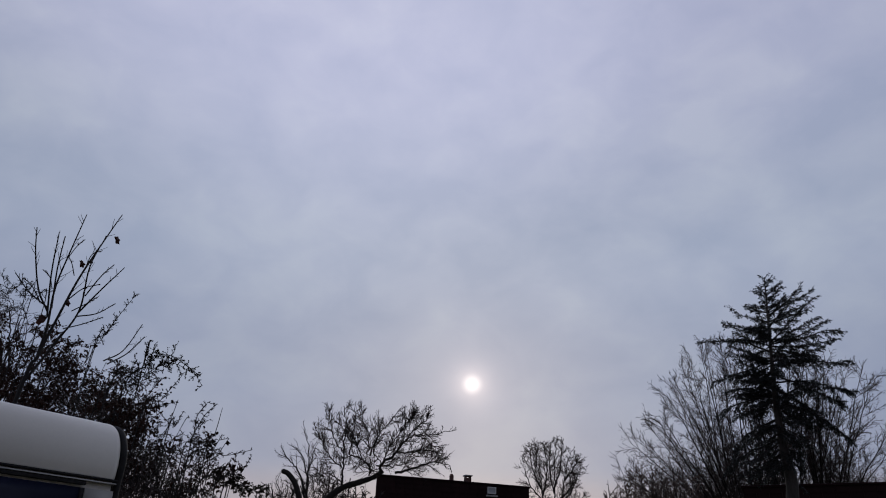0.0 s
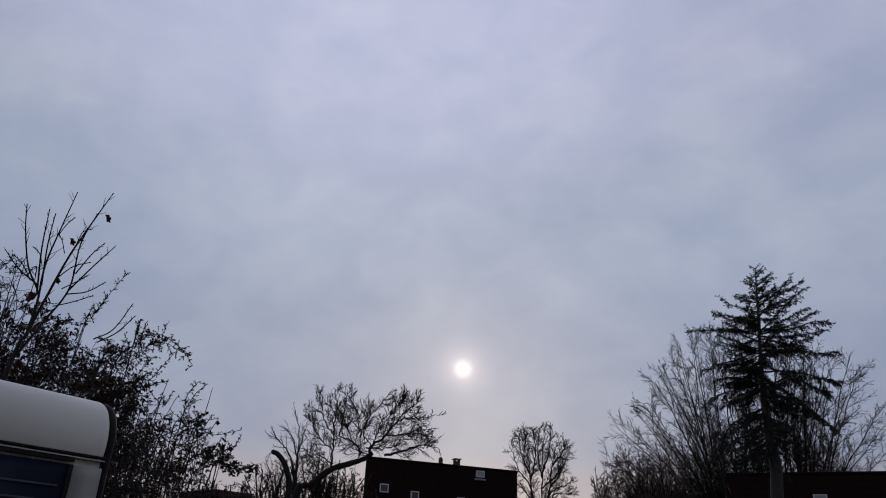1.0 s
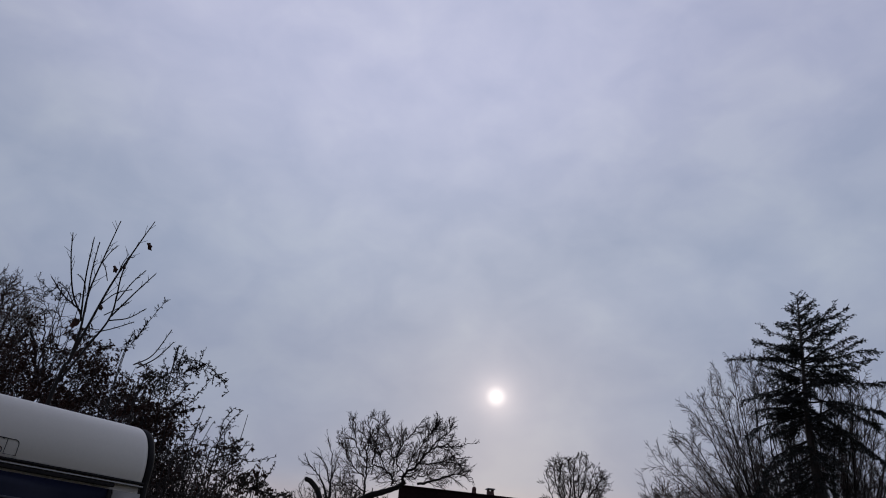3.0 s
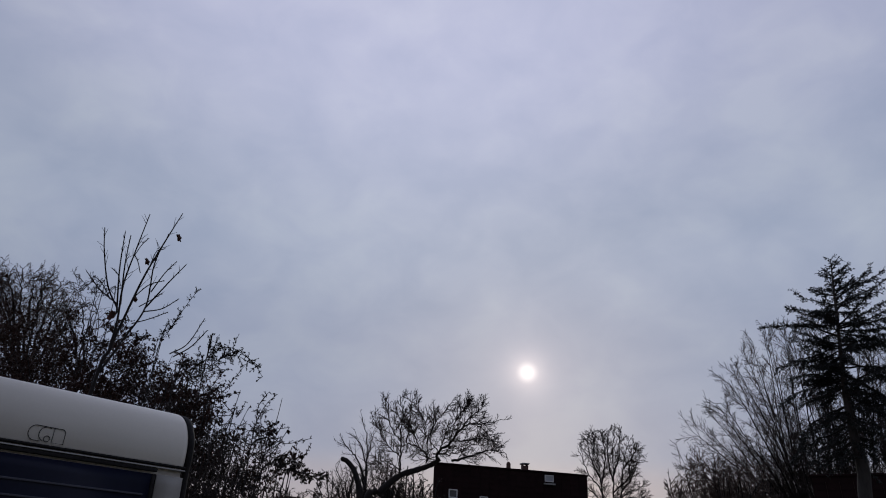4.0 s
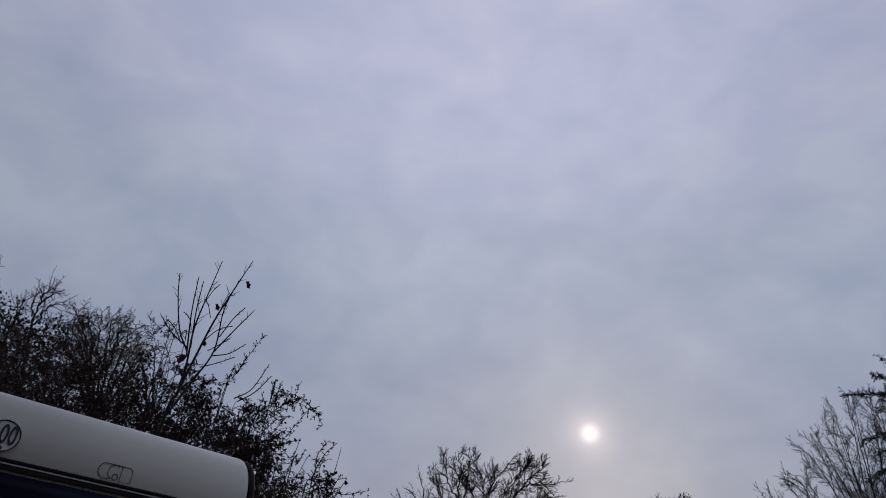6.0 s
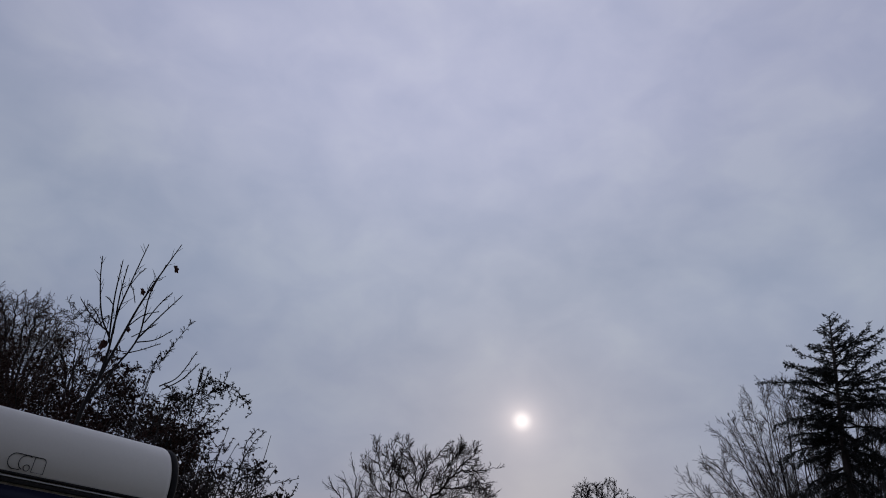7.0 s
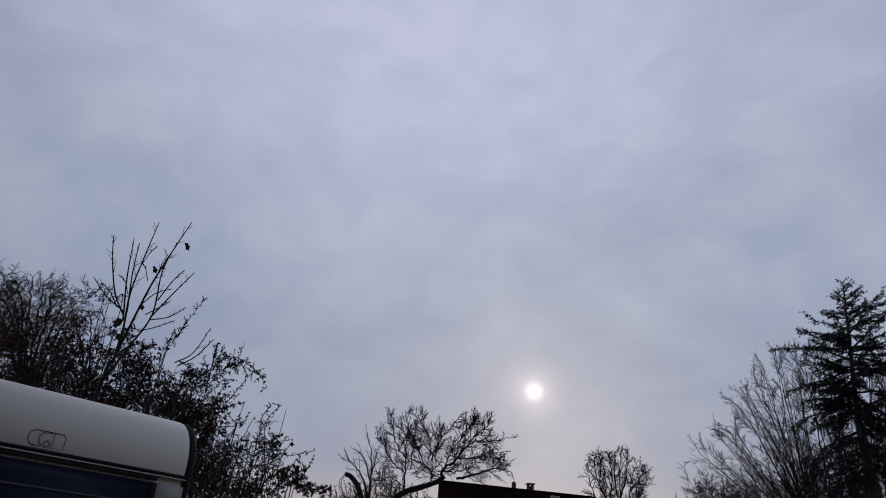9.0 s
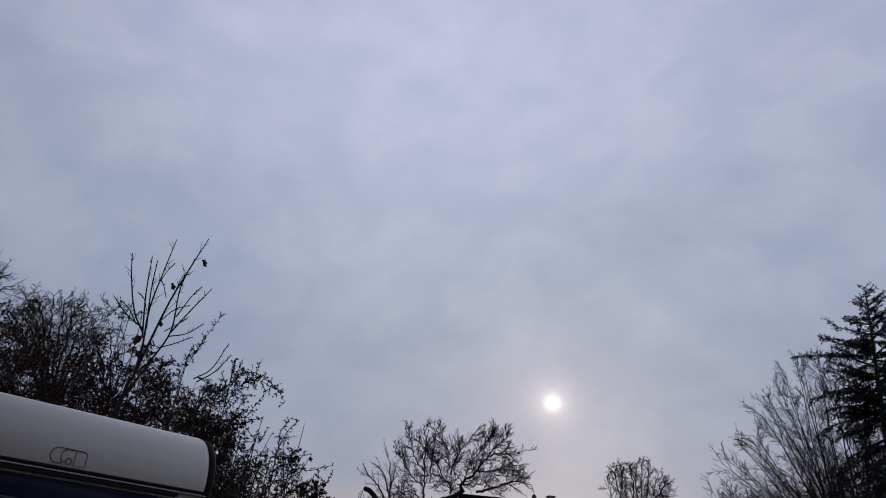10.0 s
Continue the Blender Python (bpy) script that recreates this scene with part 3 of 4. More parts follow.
# far oval tree beyond the house
def far_tree():
    rng = random.Random(5)
    far = 60
    foot = spot(7.75, 0, far)
    foot.z = 0
    lv = [(23, 0.05, 40, 12, 0.20, 5, 0.05, 0.03, 0.020), (8, 0.12, 38, 13, 0.45, 3, 0.05, 0.02, 0.016), (4, 0.12, 36, 12, 0.5, 2, 0.05, 0.02, 0.013)]
    limbs, out = [], [[] for _ in lv]
    low = (7.6, 4.5)
    for places in (
        [low, (6.9, 6.9), (6.8, 8.7), (6.4, 10.2), (5.6, 11.5)], [low, (7.8, 7.0), (7.9, 9.1), (8.0, 10.6), (8.1, 11.9)],
        [low, (8.4, 7.0), (8.6, 8.6), (8.9, 10.0), (9.4, 11.3)], [(6.9, 7.7), (7.3, 9.6), (7.2, 10.9), (7.1, 11.8)],
        [low, (6.8, 7.3), (6.0, 8.3), (5.5, 9.6), (5.3, 10.8)], [low, (6.6, 6.6), (5.9, 7.3), (5.5, 8.0)],
        [(7.9, 8.4), (8.4, 9.8), (8.5, 10.9), (8.7, 11.8)], [(8.5, 7.3), (9.4, 8.4), (9.8, 9.5)],
        [low, (8.5, 6.8), (9.7, 7.4), (10.3, 7.8)], [(7.8, 7.9), (7.5, 9.6), (7.6, 10.9), (7.7, 11.9)],
        [(8.7, 8.9), (9.6, 10.0), (9.8, 10.4)], [(6.8, 8.2), (6.1, 9.8), (6.0, 11.3)],
        [(7.8, 7.1), (9.0, 8.2), (9.2, 9.5)], [(6.4, 10.0), (6.5, 10.9), (6.4, 11.6)], [low, (8.7, 6.6), (9.7, 6.7), (10.4, 7.0)],
    ):
        pts = guided(rng, far, [(a, e - 0.25) for a, e in places], 2.2, 6, 0.03)
        grow(limbs, out, rng, pts, 0.08, lv, length=6.0)
    make_tree("bare_tree", "distant bare tree with several upright stems", "tree", foot, [(smooth([foot, spot(7.7, 2.0, far), spot(7.6, 4.6, far)], 5), taper(0.3, 0.2, 11))], limbs, out, TWIG)


far_tree()


# many-stemmed bare trees behind the conifer
def right_trees():
    lv = [(25, 0.22, 36, 9, 0.25, 4, 0.04, 0.014, 0.016), (10, 0.15, 37, 11, 0.45, 2, 0.05, 0.014, 0.013), (4, 0.15, 37, 11, 0.5, 1, 0.06, 0.012, 0.011)]
    far = 48
    edge_az = [(12.9, 9.2), (13.8, 10.8), (14.8, 11.9), (16.4, 13.6), (17.3, 15.8), (19.1, 17.7), (20.5, 19.2), (22.2, 18.8), (24.6, 18.9), (28.7, 17.3), (31.4, 16.0), (32.5, 14.7), (33.0, 12.9), (33.6, 10.7), (34.2, 8.5)]
    tops = sorted(edge_az)
    for seed, first, last, foot_az, spread, count in ((31, 12.2, 22.6, 21.6, 0.9, 27), (32, 21.4, 28.5, 24.0, 2.2, 19), (33, 27.0, 36.0, 26.6, 0.9, 26)):
        r = random.Random(seed)
        base = spot(foot_az, 0, far)
        base.z = 0
        limbs, out = [], [[] for _ in lv]
        for k in range(count):
            az = first + (last - first) * (k + r.random()) / count
            el = float(np.interp(az, [a for a, _ in tops], [e for _, e in tops]))
            reach = r.uniform(0.92, 1.04) if k % 4 else r.uniform(0.5, 0.75)
            start = (foot_az + r.uniform(-spread, spread), 3.0)
            tip = (start[0] + (az - start[0]) * reach, start[1] + (el - start[1]) * reach)
            bow = (start[0] + (tip[0] - start[0]) * 0.42, start[1] + (tip[1] - start[1]) * 0.50)
            pts = guided(r, far, [start, bow, tip], 4.5, 9, 0.03)
            pts = smooth([base.lerp(pts[0], 0.3), pts[0]], 3)[:-1] + pts
            grow(limbs, out, r, pts, 0.10 * r.uniform(0.75, 1.1), lv, length=8.5)
        make_tree("bare_tree", "tall many-stemmed bare tree with fanning limbs", "tree", base, [], limbs, out, TWIG, group="bare trees behind the conifer")
    # lower thicket to their side
    lv = [(12, 0.2, 48, 16, 0.34, 4, 0.12, 0.02, 0.028), (8, 0.1, 46, 16, 0.5, 3, 0.14, 0.02, 0.022), (4, 0.1, 46, 16, 0.5, 1, 0.14, 0.02, 0.019)]
    rng = random.Random(22)
    for seed, az, el, wide in ((41, 15.2, 10.9, 2.1), (42, 17.3, 10.6, 2.3), (43, 13.2, 9.8, 1.5), (44, 18.9, 9.0, 1.6), (45, 16.2, 9.6, 1.9)):
        base = spot(az, 0, 42)
        base.z = 0
        height = 42 * math.tan(radians(el)) + 1.6
        stems = [(rng.uniform(0, 360), rng.uniform(3, 26), height * rng.uniform(0.9, 1.2)) for _ in range(18)]
        fan_tree(seed, base, stems, lv, ellipsoid((base.x, base.y, height * 0.5), wide, wide, height * 0.5), "dense twiggy bare thicket tree", name="thicket_tree", mat=RED_TWIG, r0=0.08, wander=0.09, group="thicket")


right_trees()


# the conifer
def conifer():
    rng = random.Random(8)
    far = 30.0
    places = [(25.2, 5.5), (25.5, 8.4), (25.4, 11.0), (25.5, 13.7), (25.8, 16.7), (26.2, 20.2), (26.5, 22.8), (26.6, 23.5)]
    foot = spot(places[0][0], 0, far)
    foot.z = 0
    trunk = smooth([foot] + [spot(a, e, far) for a, e in places], 8)
    root = empty("conifer", Matrix.Translation(foot), "tall sparse dark green conifer with a bare grey lower trunk", "tree")
    o = foot
    wood("trunk", [([q - o for q in trunk], [float(np.interp(i / (len(trunk) - 1), [0, 0.25, 0.4, 0.55, 0.7, 0.85, 1], [0.27, 0.22, 0.15, 0.105, 0.065, 0.03, 0.008])) for i in range(len(trunk))])], 10, PINE_BARK, root, "bare grey-brown trunk")
    needles, twigs = [], []
    to_right = Vector((math.cos(radians(26)), -math.sin(radians(26)), 0))

    def bough(pts, size, full, hang):
        """A branch with flat side twigs and needles round them."""
        wood("branch", [([q - o for q in pts], taper(0.012 + 0.011 * size, 0.007, len(pts)))], 5, BARK, root)
        n = max(4, int(size / 0.075))
        for j in range(n):
            g = 0.15 + 0.85 * (j + rng.random()) / n
            if rng.random() > full + 0.35 * g:
                continue
            q, e = along(pts, min(g, 0.99))
            lat = e.cross(Vector((0, 0, 1))).normalized() * rng.choice((-1, 1))
            td = (e * rng.uniform(0.6, 1.1) + lat * rng.uniform(0.2, 0.8) + Vector((0, 0, rng.uniform(-0.55, 0.2) - hang))).normalized()
            tl = (0.13 + 0.15 * size * (1.15 - g)) * rng.uniform(0.6, 1.35)
            line = shoot(rng, q, td, tl, 2, 0.10, -0.06 * hang + 0.03)
            twigs.append(([a - o for a in line], taper(0.008, 0.004, len(line))))
            for _ in range(max(3, int(tl * 54 * full))):
                a, e2 = along(line, rng.random() * 0.999)
                needles.append((a - o, (e2 * 0.9 + perp(e2, rng.uniform(0, 6.28)) * 0.6).normalized()))
        for _ in range(int(size * 16 * full)):
            a, e2 = along(pts, 0.3 + 0.69 * rng.random())
            needles.append((a - o, (e2 * 0.9 + perp(e2, rng.uniform(0, 6.28)) * 0.5).normalized()))

    # reach on both sides, slope and fullness by height
    heights = [4.5, 5.6, 6.5, 7.5, 8.5, 9.3, 10.2, 10.8, 11.6, 12.2, 12.9, 13.7, 14.3, 14.7]
    left = [1.3, 1.9, 1.9, 1.9, 2.0, 1.8, 1.85, 1.75, 1.6, 1.45, 1.35, 0.85, 0.55, 0.35]
    right = [0.35, 0.5, 0.7, 1.5, 2.2, 2.6, 2.85, 2.85, 2.5, 2.5, 2.1, 1.4, 0.75, 0.35]
    slope = [-0.7, -0.6, -0.55, -0.5, -0.4, -0.3, -0.2, -0.08, 0.06, 0.16, 0.26, 0.4, 0.55, 0.7]
    full = [0.45, 0.5, 0.6, 0.7, 0.85, 0.95, 1.0, 0.95, 0.85, 0.75, 0.65, 0.55, 0.42, 0.35]
    z = 5.7
    while z < 14.72:
        at = lambda table: float(np.interp(z, heights, table))
        for k in range(rng.choice((3, 3, 4)) + (1 if z < 9.6 else 0)):
            turn = rng.uniform(0, 2 * math.pi)
            out = Vector((math.cos(turn), math.sin(turn), 0))
            c = out.dot(to_right)
            size = (at(right) if c > 0 else at(left)) * abs(c) + 0.42 * (at(left) + at(right)) * (1 - abs(c))
            size *= rng.uniform(0.6, 1.08)
            if z < 8.2 and c < 0.3 and rng.random() < 0.2:
                continue
            rise = at(slope) + rng.uniform(-0.12, 0.12)
            hz = min(max(z - rise * size * 0.9, 5.5), 14.6)
            p = min(trunk, key=lambda q: abs(q.z - hz)).copy()
            p.z = hz
            pts = shoot(rng, p, (out + Vector((0, 0, rise * 0.9))).normalized(), size, 8, 0.05, 0.025 if z > 8.6 else -0.01)
            bough(pts, size, at(full), 0.5 if z < 9.1 else 0.15)
        z += rng.uniform(0.19, 0.31) if z < 13.0 else rng.uniform(0.10, 0.15)
    # the boughs that stand out of the outline
    for line, f in (([(25.8, 17.8), (24.1, 18.7), (22.4, 19.0), (20.6, 19.0)], 0.7), ([(26.2, 20.5), (27.7, 21.2), (28.8, 21.5), (29.9, 22.0)], 0.6), ([(25.7, 15.0), (27.2, 13.8), (28.6, 12.4), (30.0, 10.8)], 1.3),
                    ([(25.9, 16.0), (27.8, 14.9), (29.5, 13.8), (29.9, 13.6)], 1.2), ([(26.0, 18.7), (28.1, 18.5), (29.9, 18.8), (31.1, 18.7)], 0.8), ([(25.9, 17.1), (28.2, 16.9), (29.9, 16.5), (31.2, 16.5)], 0.9),
                    ([(25.7, 15.5), (27.9, 15.3), (29.9, 14.6), (30.9, 14.3)], 1.1), ([(26.0, 19.4), (24.4, 19.5), (23.3, 20.1), (22.8, 20.3)], 0.7), ([(26.1, 20.1), (25.1, 20.5), (24.1, 20.9), (23.4, 21.5)], 0.6),
                    ([(25.5, 11.9), (26.3, 11.0), (26.4, 9.9), (26.3, 8.8)], 1.0), ([(26.0, 17.1), (24.2, 16.6), (22.5, 16.2), (21.1, 15.8)], 0.8), ([(25.6, 14.6), (23.8, 14.3), (22.1, 13.9), (20.9, 13.1)], 0.8),
                    ([(25.5, 12.8), (23.4, 12.0), (22.2, 10.9), (21.7, 10.0)], 0.8), ([(25.5, 11.4), (23.2, 10.6), (21.8, 9.8), (21.1, 9.0)], 0.8)):
        pts = guided(rng, far, line, 0.6, 5, 0.02)
        bough(pts, (pts[-1] - pts[0]).length, f, 0.45 if f > 0.75 else 0.1)
    tagged(wood("side_twig", twigs, 3, BARK, root), kind="stuff")
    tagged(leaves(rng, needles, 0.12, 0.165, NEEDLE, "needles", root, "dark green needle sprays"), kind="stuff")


conifer()


# the old apple tree in front of the house
def apple_tree():
    rng = random.Random(14)
    far = 19.5
    foot = spot(-12.6, 0, far)
    foot.z = 0
    line = smooth([foot] + [spot(a, e, far) for a, e in ((-12.1, 5.2), (-11.1, 6.2), (-9.6, 7.5), (-8.3, 8.0), (-7.0, 8.5), (-6.3, 9.0))], 8)
    trunk = (line, [r * rng.uniform(0.88, 1.12) for r in taper(0.115, 0.06, len(line))])
    lv = [(20, 0.06, 46, 16, 0.25, 6, 0.07, 0.05, 0.009), (9, 0.10, 40, 14, 0.55, 4, 0.05, 0.05, 0.0075), (2, 0.15, 34, 12, 0.5, 2, 0.05, 0.04, 0.006)]
    limbs, out = [], [[] for _ in lv]
    for places, r in (
        ([(-6.5, 8.8), (-6.4, 9.7), (-5.4, 10.4), (-4.6, 11.6), (-3.8, 12.0), (-2.4, 12.2), (-1.0, 12.5)], 0.055), ([(-7.4, 8.6), (-7.4, 9.2), (-8.1, 9.9), (-9.1, 10.1), (-9.8, 9.9)], 0.05),
        ([(-9.6, 7.5), (-9.6, 9.3), (-9.7, 11.1), (-9.7, 12.8), (-10.1, 14.1)], 0.035), ([(-9.6, 10.2), (-10.5, 11.2), (-11.0, 12.5), (-11.3, 13.8)], 0.022),
        ([(-7.7, 10.5), (-7.7, 11.8), (-8.2, 12.9), (-8.8, 14.0)], 0.022), ([(-7.5, 10.1), (-6.8, 11.9), (-6.0, 13.0), (-5.2, 14.3)], 0.025),
        ([(-5.3, 8.9), (-3.8, 9.3), (-2.8, 9.8), (-1.9, 10.0), (-0.7, 9.8)], 0.045), ([(-4.4, 11.7), (-3.8, 12.6), (-3.0, 13.2), (-2.9, 14.1)], 0.022),
        ([(-9.7, 9.1), (-10.7, 9.9), (-11.5, 11.0), (-12.3, 12.3)], 0.025), ([(-9.5, 8.0), (-10.7, 8.6), (-11.2, 8.5), (-11.6, 8.3)], 0.022),
        ([(-6.3, 9.8), (-6.0, 10.8), (-5.5, 11.6), (-5.0, 12.5)], 0.022), ([(-5.2, 10.5), (-3.9, 10.7), (-2.7, 10.9), (-1.7, 10.8)], 0.025),
        ([(-3.8, 12.0), (-2.9, 11.7), (-2.1, 11.1), (-1.4, 10.2)], 0.02), ([(-6.9, 9.4), (-5.3, 9.5), (-4.4, 9.9), (-3.3, 10.5)], 0.028),
        ([(-9.2, 10.1), (-9.1, 11.5), (-9.0, 12.8), (-9.1, 14.1)], 0.022), ([(-5.0, 12.5), (-4.4, 13.2), (-3.9, 13.7)], 0.016),
        ([(-8.1, 9.9), (-8.6, 11.0), (-9.5, 11.9), (-10.6, 12.9)], 0.022), ([(-6.5, 9.6), (-7.2, 10.5), (-7.1, 11.5), (-6.7, 12.6)], 0.02),
    ):
        pts = guided(rng, far, [(a, e - 0.2 * i / len(places)) for i, (a, e) in enumerate(places)], 1.0, 6, 0.018)
        grow(limbs, out, rng, pts, r * 0.85, lv, None, 0.008, 2.0)
    make_tree("apple_tree", "old leaning bare apple tree with crooked limbs", "tree", foot, [trunk], limbs, out, TWIG)
    # sawn-off curved stem beside it
    line = [spot(a, e, 18.2) for a, e in ((-12.7, 5.1), (-12.8, 6.4), (-13.0, 7.0), (-13.4, 7.8), (-14.0, 8.4), (-14.3, 8.5))]
    foot = Vector((line[0].x, line[0].y, 0))
    line = smooth([foot] + line, 8)
    root = empty("tree_stump", Matrix.Translation(foot), "dark curved sawn-off tree stem", "stump")
    wood("stem", [([q - foot for q in line], taper(0.088, 0.058, len(line)))], 10, BARK, root)
    wood("knot", [([line[-2] - foot, line[-1] - foot + Vector((-0.03, 0, 0.015)), line[-1] - foot + Vector((-0.06, 0, 0.02))], [0.06, 0.065, 0.045])], 8, BARK, root)
    # slim young trees round the stump
    lv = [(11, 0.25, 32, 8, 0.24, 5, 0.06, 0.04, 0.008), (6, 0.2, 34, 10, 0.45, 3, 0.08, 0.04, 0.006)]
    for seed, label, stems in (
        (51, "slim young bare tree beside the stump", ([(-12.1, 5.5), (-12.3, 7.6), (-12.5, 10.0), (-13.1, 11.9)], [(-12.2, 6.6), (-13.1, 8.5), (-13.9, 9.3), (-14.4, 9.8)], [(-12.3, 8.0), (-13.0, 9.7), (-13.8, 10.5)], [(-12.4, 8.5), (-12.2, 9.6), (-12.2, 10.7)])),
        (52, "small bare bush beside the stump", ([(-13.9, 5.4), (-14.3, 6.6), (-14.9, 8.1)], [(-13.7, 5.4), (-13.4, 6.7), (-13.7, 7.7)], [(-14.1, 5.4), (-14.6, 6.2), (-14.8, 6.6)])),
        (53, "slim young bare tree beside the stump", ([(-10.8, 5.6), (-11.0, 7.0), (-11.6, 7.9)], [(-11.4, 5.6), (-11.7, 7.0), (-12.0, 8.0)], [(-10.5, 5.6), (-10.3, 7.2), (-10.3, 8.1)])),
    ):
        rng = random.Random(seed)
        foot = spot(stems[0][0][0], 0, 22.5)
        foot.z = 0
        limbs, out = [], [[] for _ in lv]
        for k, places in enumerate(stems):
            pts = guided(rng, 22.5, places, 0.4, 6, 0.015)
            if k != 1 or seed != 51:
                pts = smooth([foot, pts[0]], 4)[:-1] + pts
            grow(limbs, out, rng, pts, 0.035, lv, None, 0.007, 2.4)
        make_tree("young_tree", label, "tree", foot, [], limbs, out, TWIG, group="young trees by the stump")


apple_tree()


def undergrowth():
    lv = [(9, 0.2, 45, 14, 0.5, 5, 0.12, 0.02, 0.012), (7, 0.1, 45, 14, 0.5, 3, 0.14, 0.02, 0.009), (3, 0.1, 45, 14, 0.5, 1, 0.16, 0.0, 0.007)]
    rng = random.Random(29)
    for seed, az, el, wide in ((71, -10.3, 8.9, 1.0), (72, -8.4, 8.0, 0.9), (73, -15.4, 7.6, 0.9), (74, -17.7, 6.6, 0.9), (75, -12.4, 9.0, 0.9), (76, -9.4, 8.3, 0.9), (77, -11.4, 9.3, 0.8), (78, -7.6, 8.2, 0.8), (79, -13.9, 8.2, 0.8), (80, -10.9, 8.0, 0.9)):
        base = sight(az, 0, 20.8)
        base.z = 0
        height = 20.8 * math.tan(radians(el)) + 1.6
        stems = [(rng.uniform(0, 360), rng.uniform(2, 14), height * rng.uniform(0.85, 1.1)) for _ in range(9)]
        fan_tree(seed, base, stems, lv, ellipsoid((base.x, base.y, height * 0.6), wide * 1.2, wide * 1.2, height * 0.42), "dense bare brushwood below the apple tree", name="brushwood", r0=0.04, wander=0.09, group="brushwood", leafy=3 if az > -12 else 1)


undergrowth()


# ---- hedge along the caravan ----
ALONG = Vector((-0.879, 0.477, 0))
HEDGE = Vector((-1.85, 5.77, 0))


def hedge_top(p):
    """How high the hedge grows at a place along it."""
    s = (p - HEDGE).dot(ALONG)
    return float(np.interp(s, [-1.60, -0.39, 0.16, 0.61, 0.95, 1.32, 1.69, 2.16, 2.74, 3.43, 4.05, 4.19, 4.87, 5.94, 7.12, 8.93, 10.16, 11.33, 12.65, 14.09, 17.0],
                           [0.82, 2.12, 2.21, 2.37, 2.58, 2.95, 3.23, 3.52, 3.78, 3.66, 4.32, 4.66, 4.87, 5.09, 5.25, 5.75, 6.29, 6.52, 7.15, 7.40, 7.40]))


def in_hedge(p):
    """Inside the hedge's outline and clear of the caravan's side."""
    across = (p.x + 2.302) * 0.586 + (p.y - 4.605) * 0.81
    beside = (p.x + 2.302) * -0.81 + (p.y - 4.605) * 0.586
    clear = across > 0.2 or beside > 4.7
    return p.z < hedge_top(p) * (1 + 0.14 * noise.noise(p * 1.7)) and clear and -5.0 < across < 3.2


def hedge_shrubs():
    lv = [(12, 0.45, 62, 22, 0.17, 4, 0.20, 0.01, 0.005), (7, 0.1, 56, 22, 0.5, 2, 0.22, 0.01, 0.0038), (3, 0.1, 50, 18, 0.6, 1, 0.20, 0.0, 0.003)]
    rng = random.Random(77)
    for s, off, count in ((-1.1, 0.35, 9), (-0.7, 0.3, 10), (-0.25, 0.15, 13), (0.2, 0.5, 14), (0.6, 0.2, 15), (1.0, 0.6, 13), (1.45, 0.2, 13), (1.9, 0.7, 13), (2.4, 0.3, 13), (2.9, 0.8, 13), (3.4, 0.3, 13),
                          (4.0, 0.9, 13), (4.6, 0.5, 13), (5.3, 1.0, 13), (6.1, 0.7, 13), (7.0, 1.0, 13), (8.0, 0.7, 13), (9.2, 0.9, 13), (10.6, 0.9, 13), (12.0, 0.9, 13), (13.6, 0.8, 13),
                          (8.6, 0.4, 12), (11.3, 0.4, 12), (12.8, 0.4, 12), (15.2, 0.7, 13), (16.6, 0.5, 13)):
        foot = HEDGE + ALONG * s + Vector((0.477, 0.879, 0)) * off
        tall = hedge_top(foot)
        brown = s > 2.6
        out, limbs = [[] for _ in lv], []
        for _ in range(count):
            a, l = rng.uniform(0, 2 * math.pi), radians(rng.uniform(1, 24))
            d = Vector((math.cos(a) * math.sin(l), math.sin(a) * math.sin(l), math.cos(l)))
            pts = shoot(rng, foot + Vector((d.x, d.y, 0)) * 0.6, d, tall * rng.uniform(0.85, 1.3), 14, 0.14, 0.10, in_hedge)
            if len(pts) < 4:
                continue
            limbs.append((pts, taper(0.012, 0.004, len(pts))))
            sprout(rng, pts, 0.010, tall * 0.8, lv, out, in_hedge)
        root = make_tree("shrub", "dense brownish shrub with small withered leaves" if brown else "dense dark shrub with small leaves beside the caravan", "shrub", foot, [], limbs, out, RED_TWIG if brown else TWIG, group="hedge shrubs", sides=(6, 5), crown_label="tangled dark twigs")
        spots = []
        for ring in out[1:]:
            for pts, _ in ring:
                if pts[0].z < 0.5 * tall:
                    continue
                for _ in range(7 if brown else 9):
                    p, d = along(pts, rng.random() * 0.99)
                    if rng.random() < (1.0 if brown else 0.8) - 0.4 * (p.z / tall):
                        spots.append((p - foot, d))
        tagged(leaves(rng, spots, 0.040 if brown else 0.016, 0.28, BROWN_LEAF if brown else LEAF, "leaves", root, "small brown leaves" if brown else "small dark leaves"), kind="stuff")


hedge_shrubs()


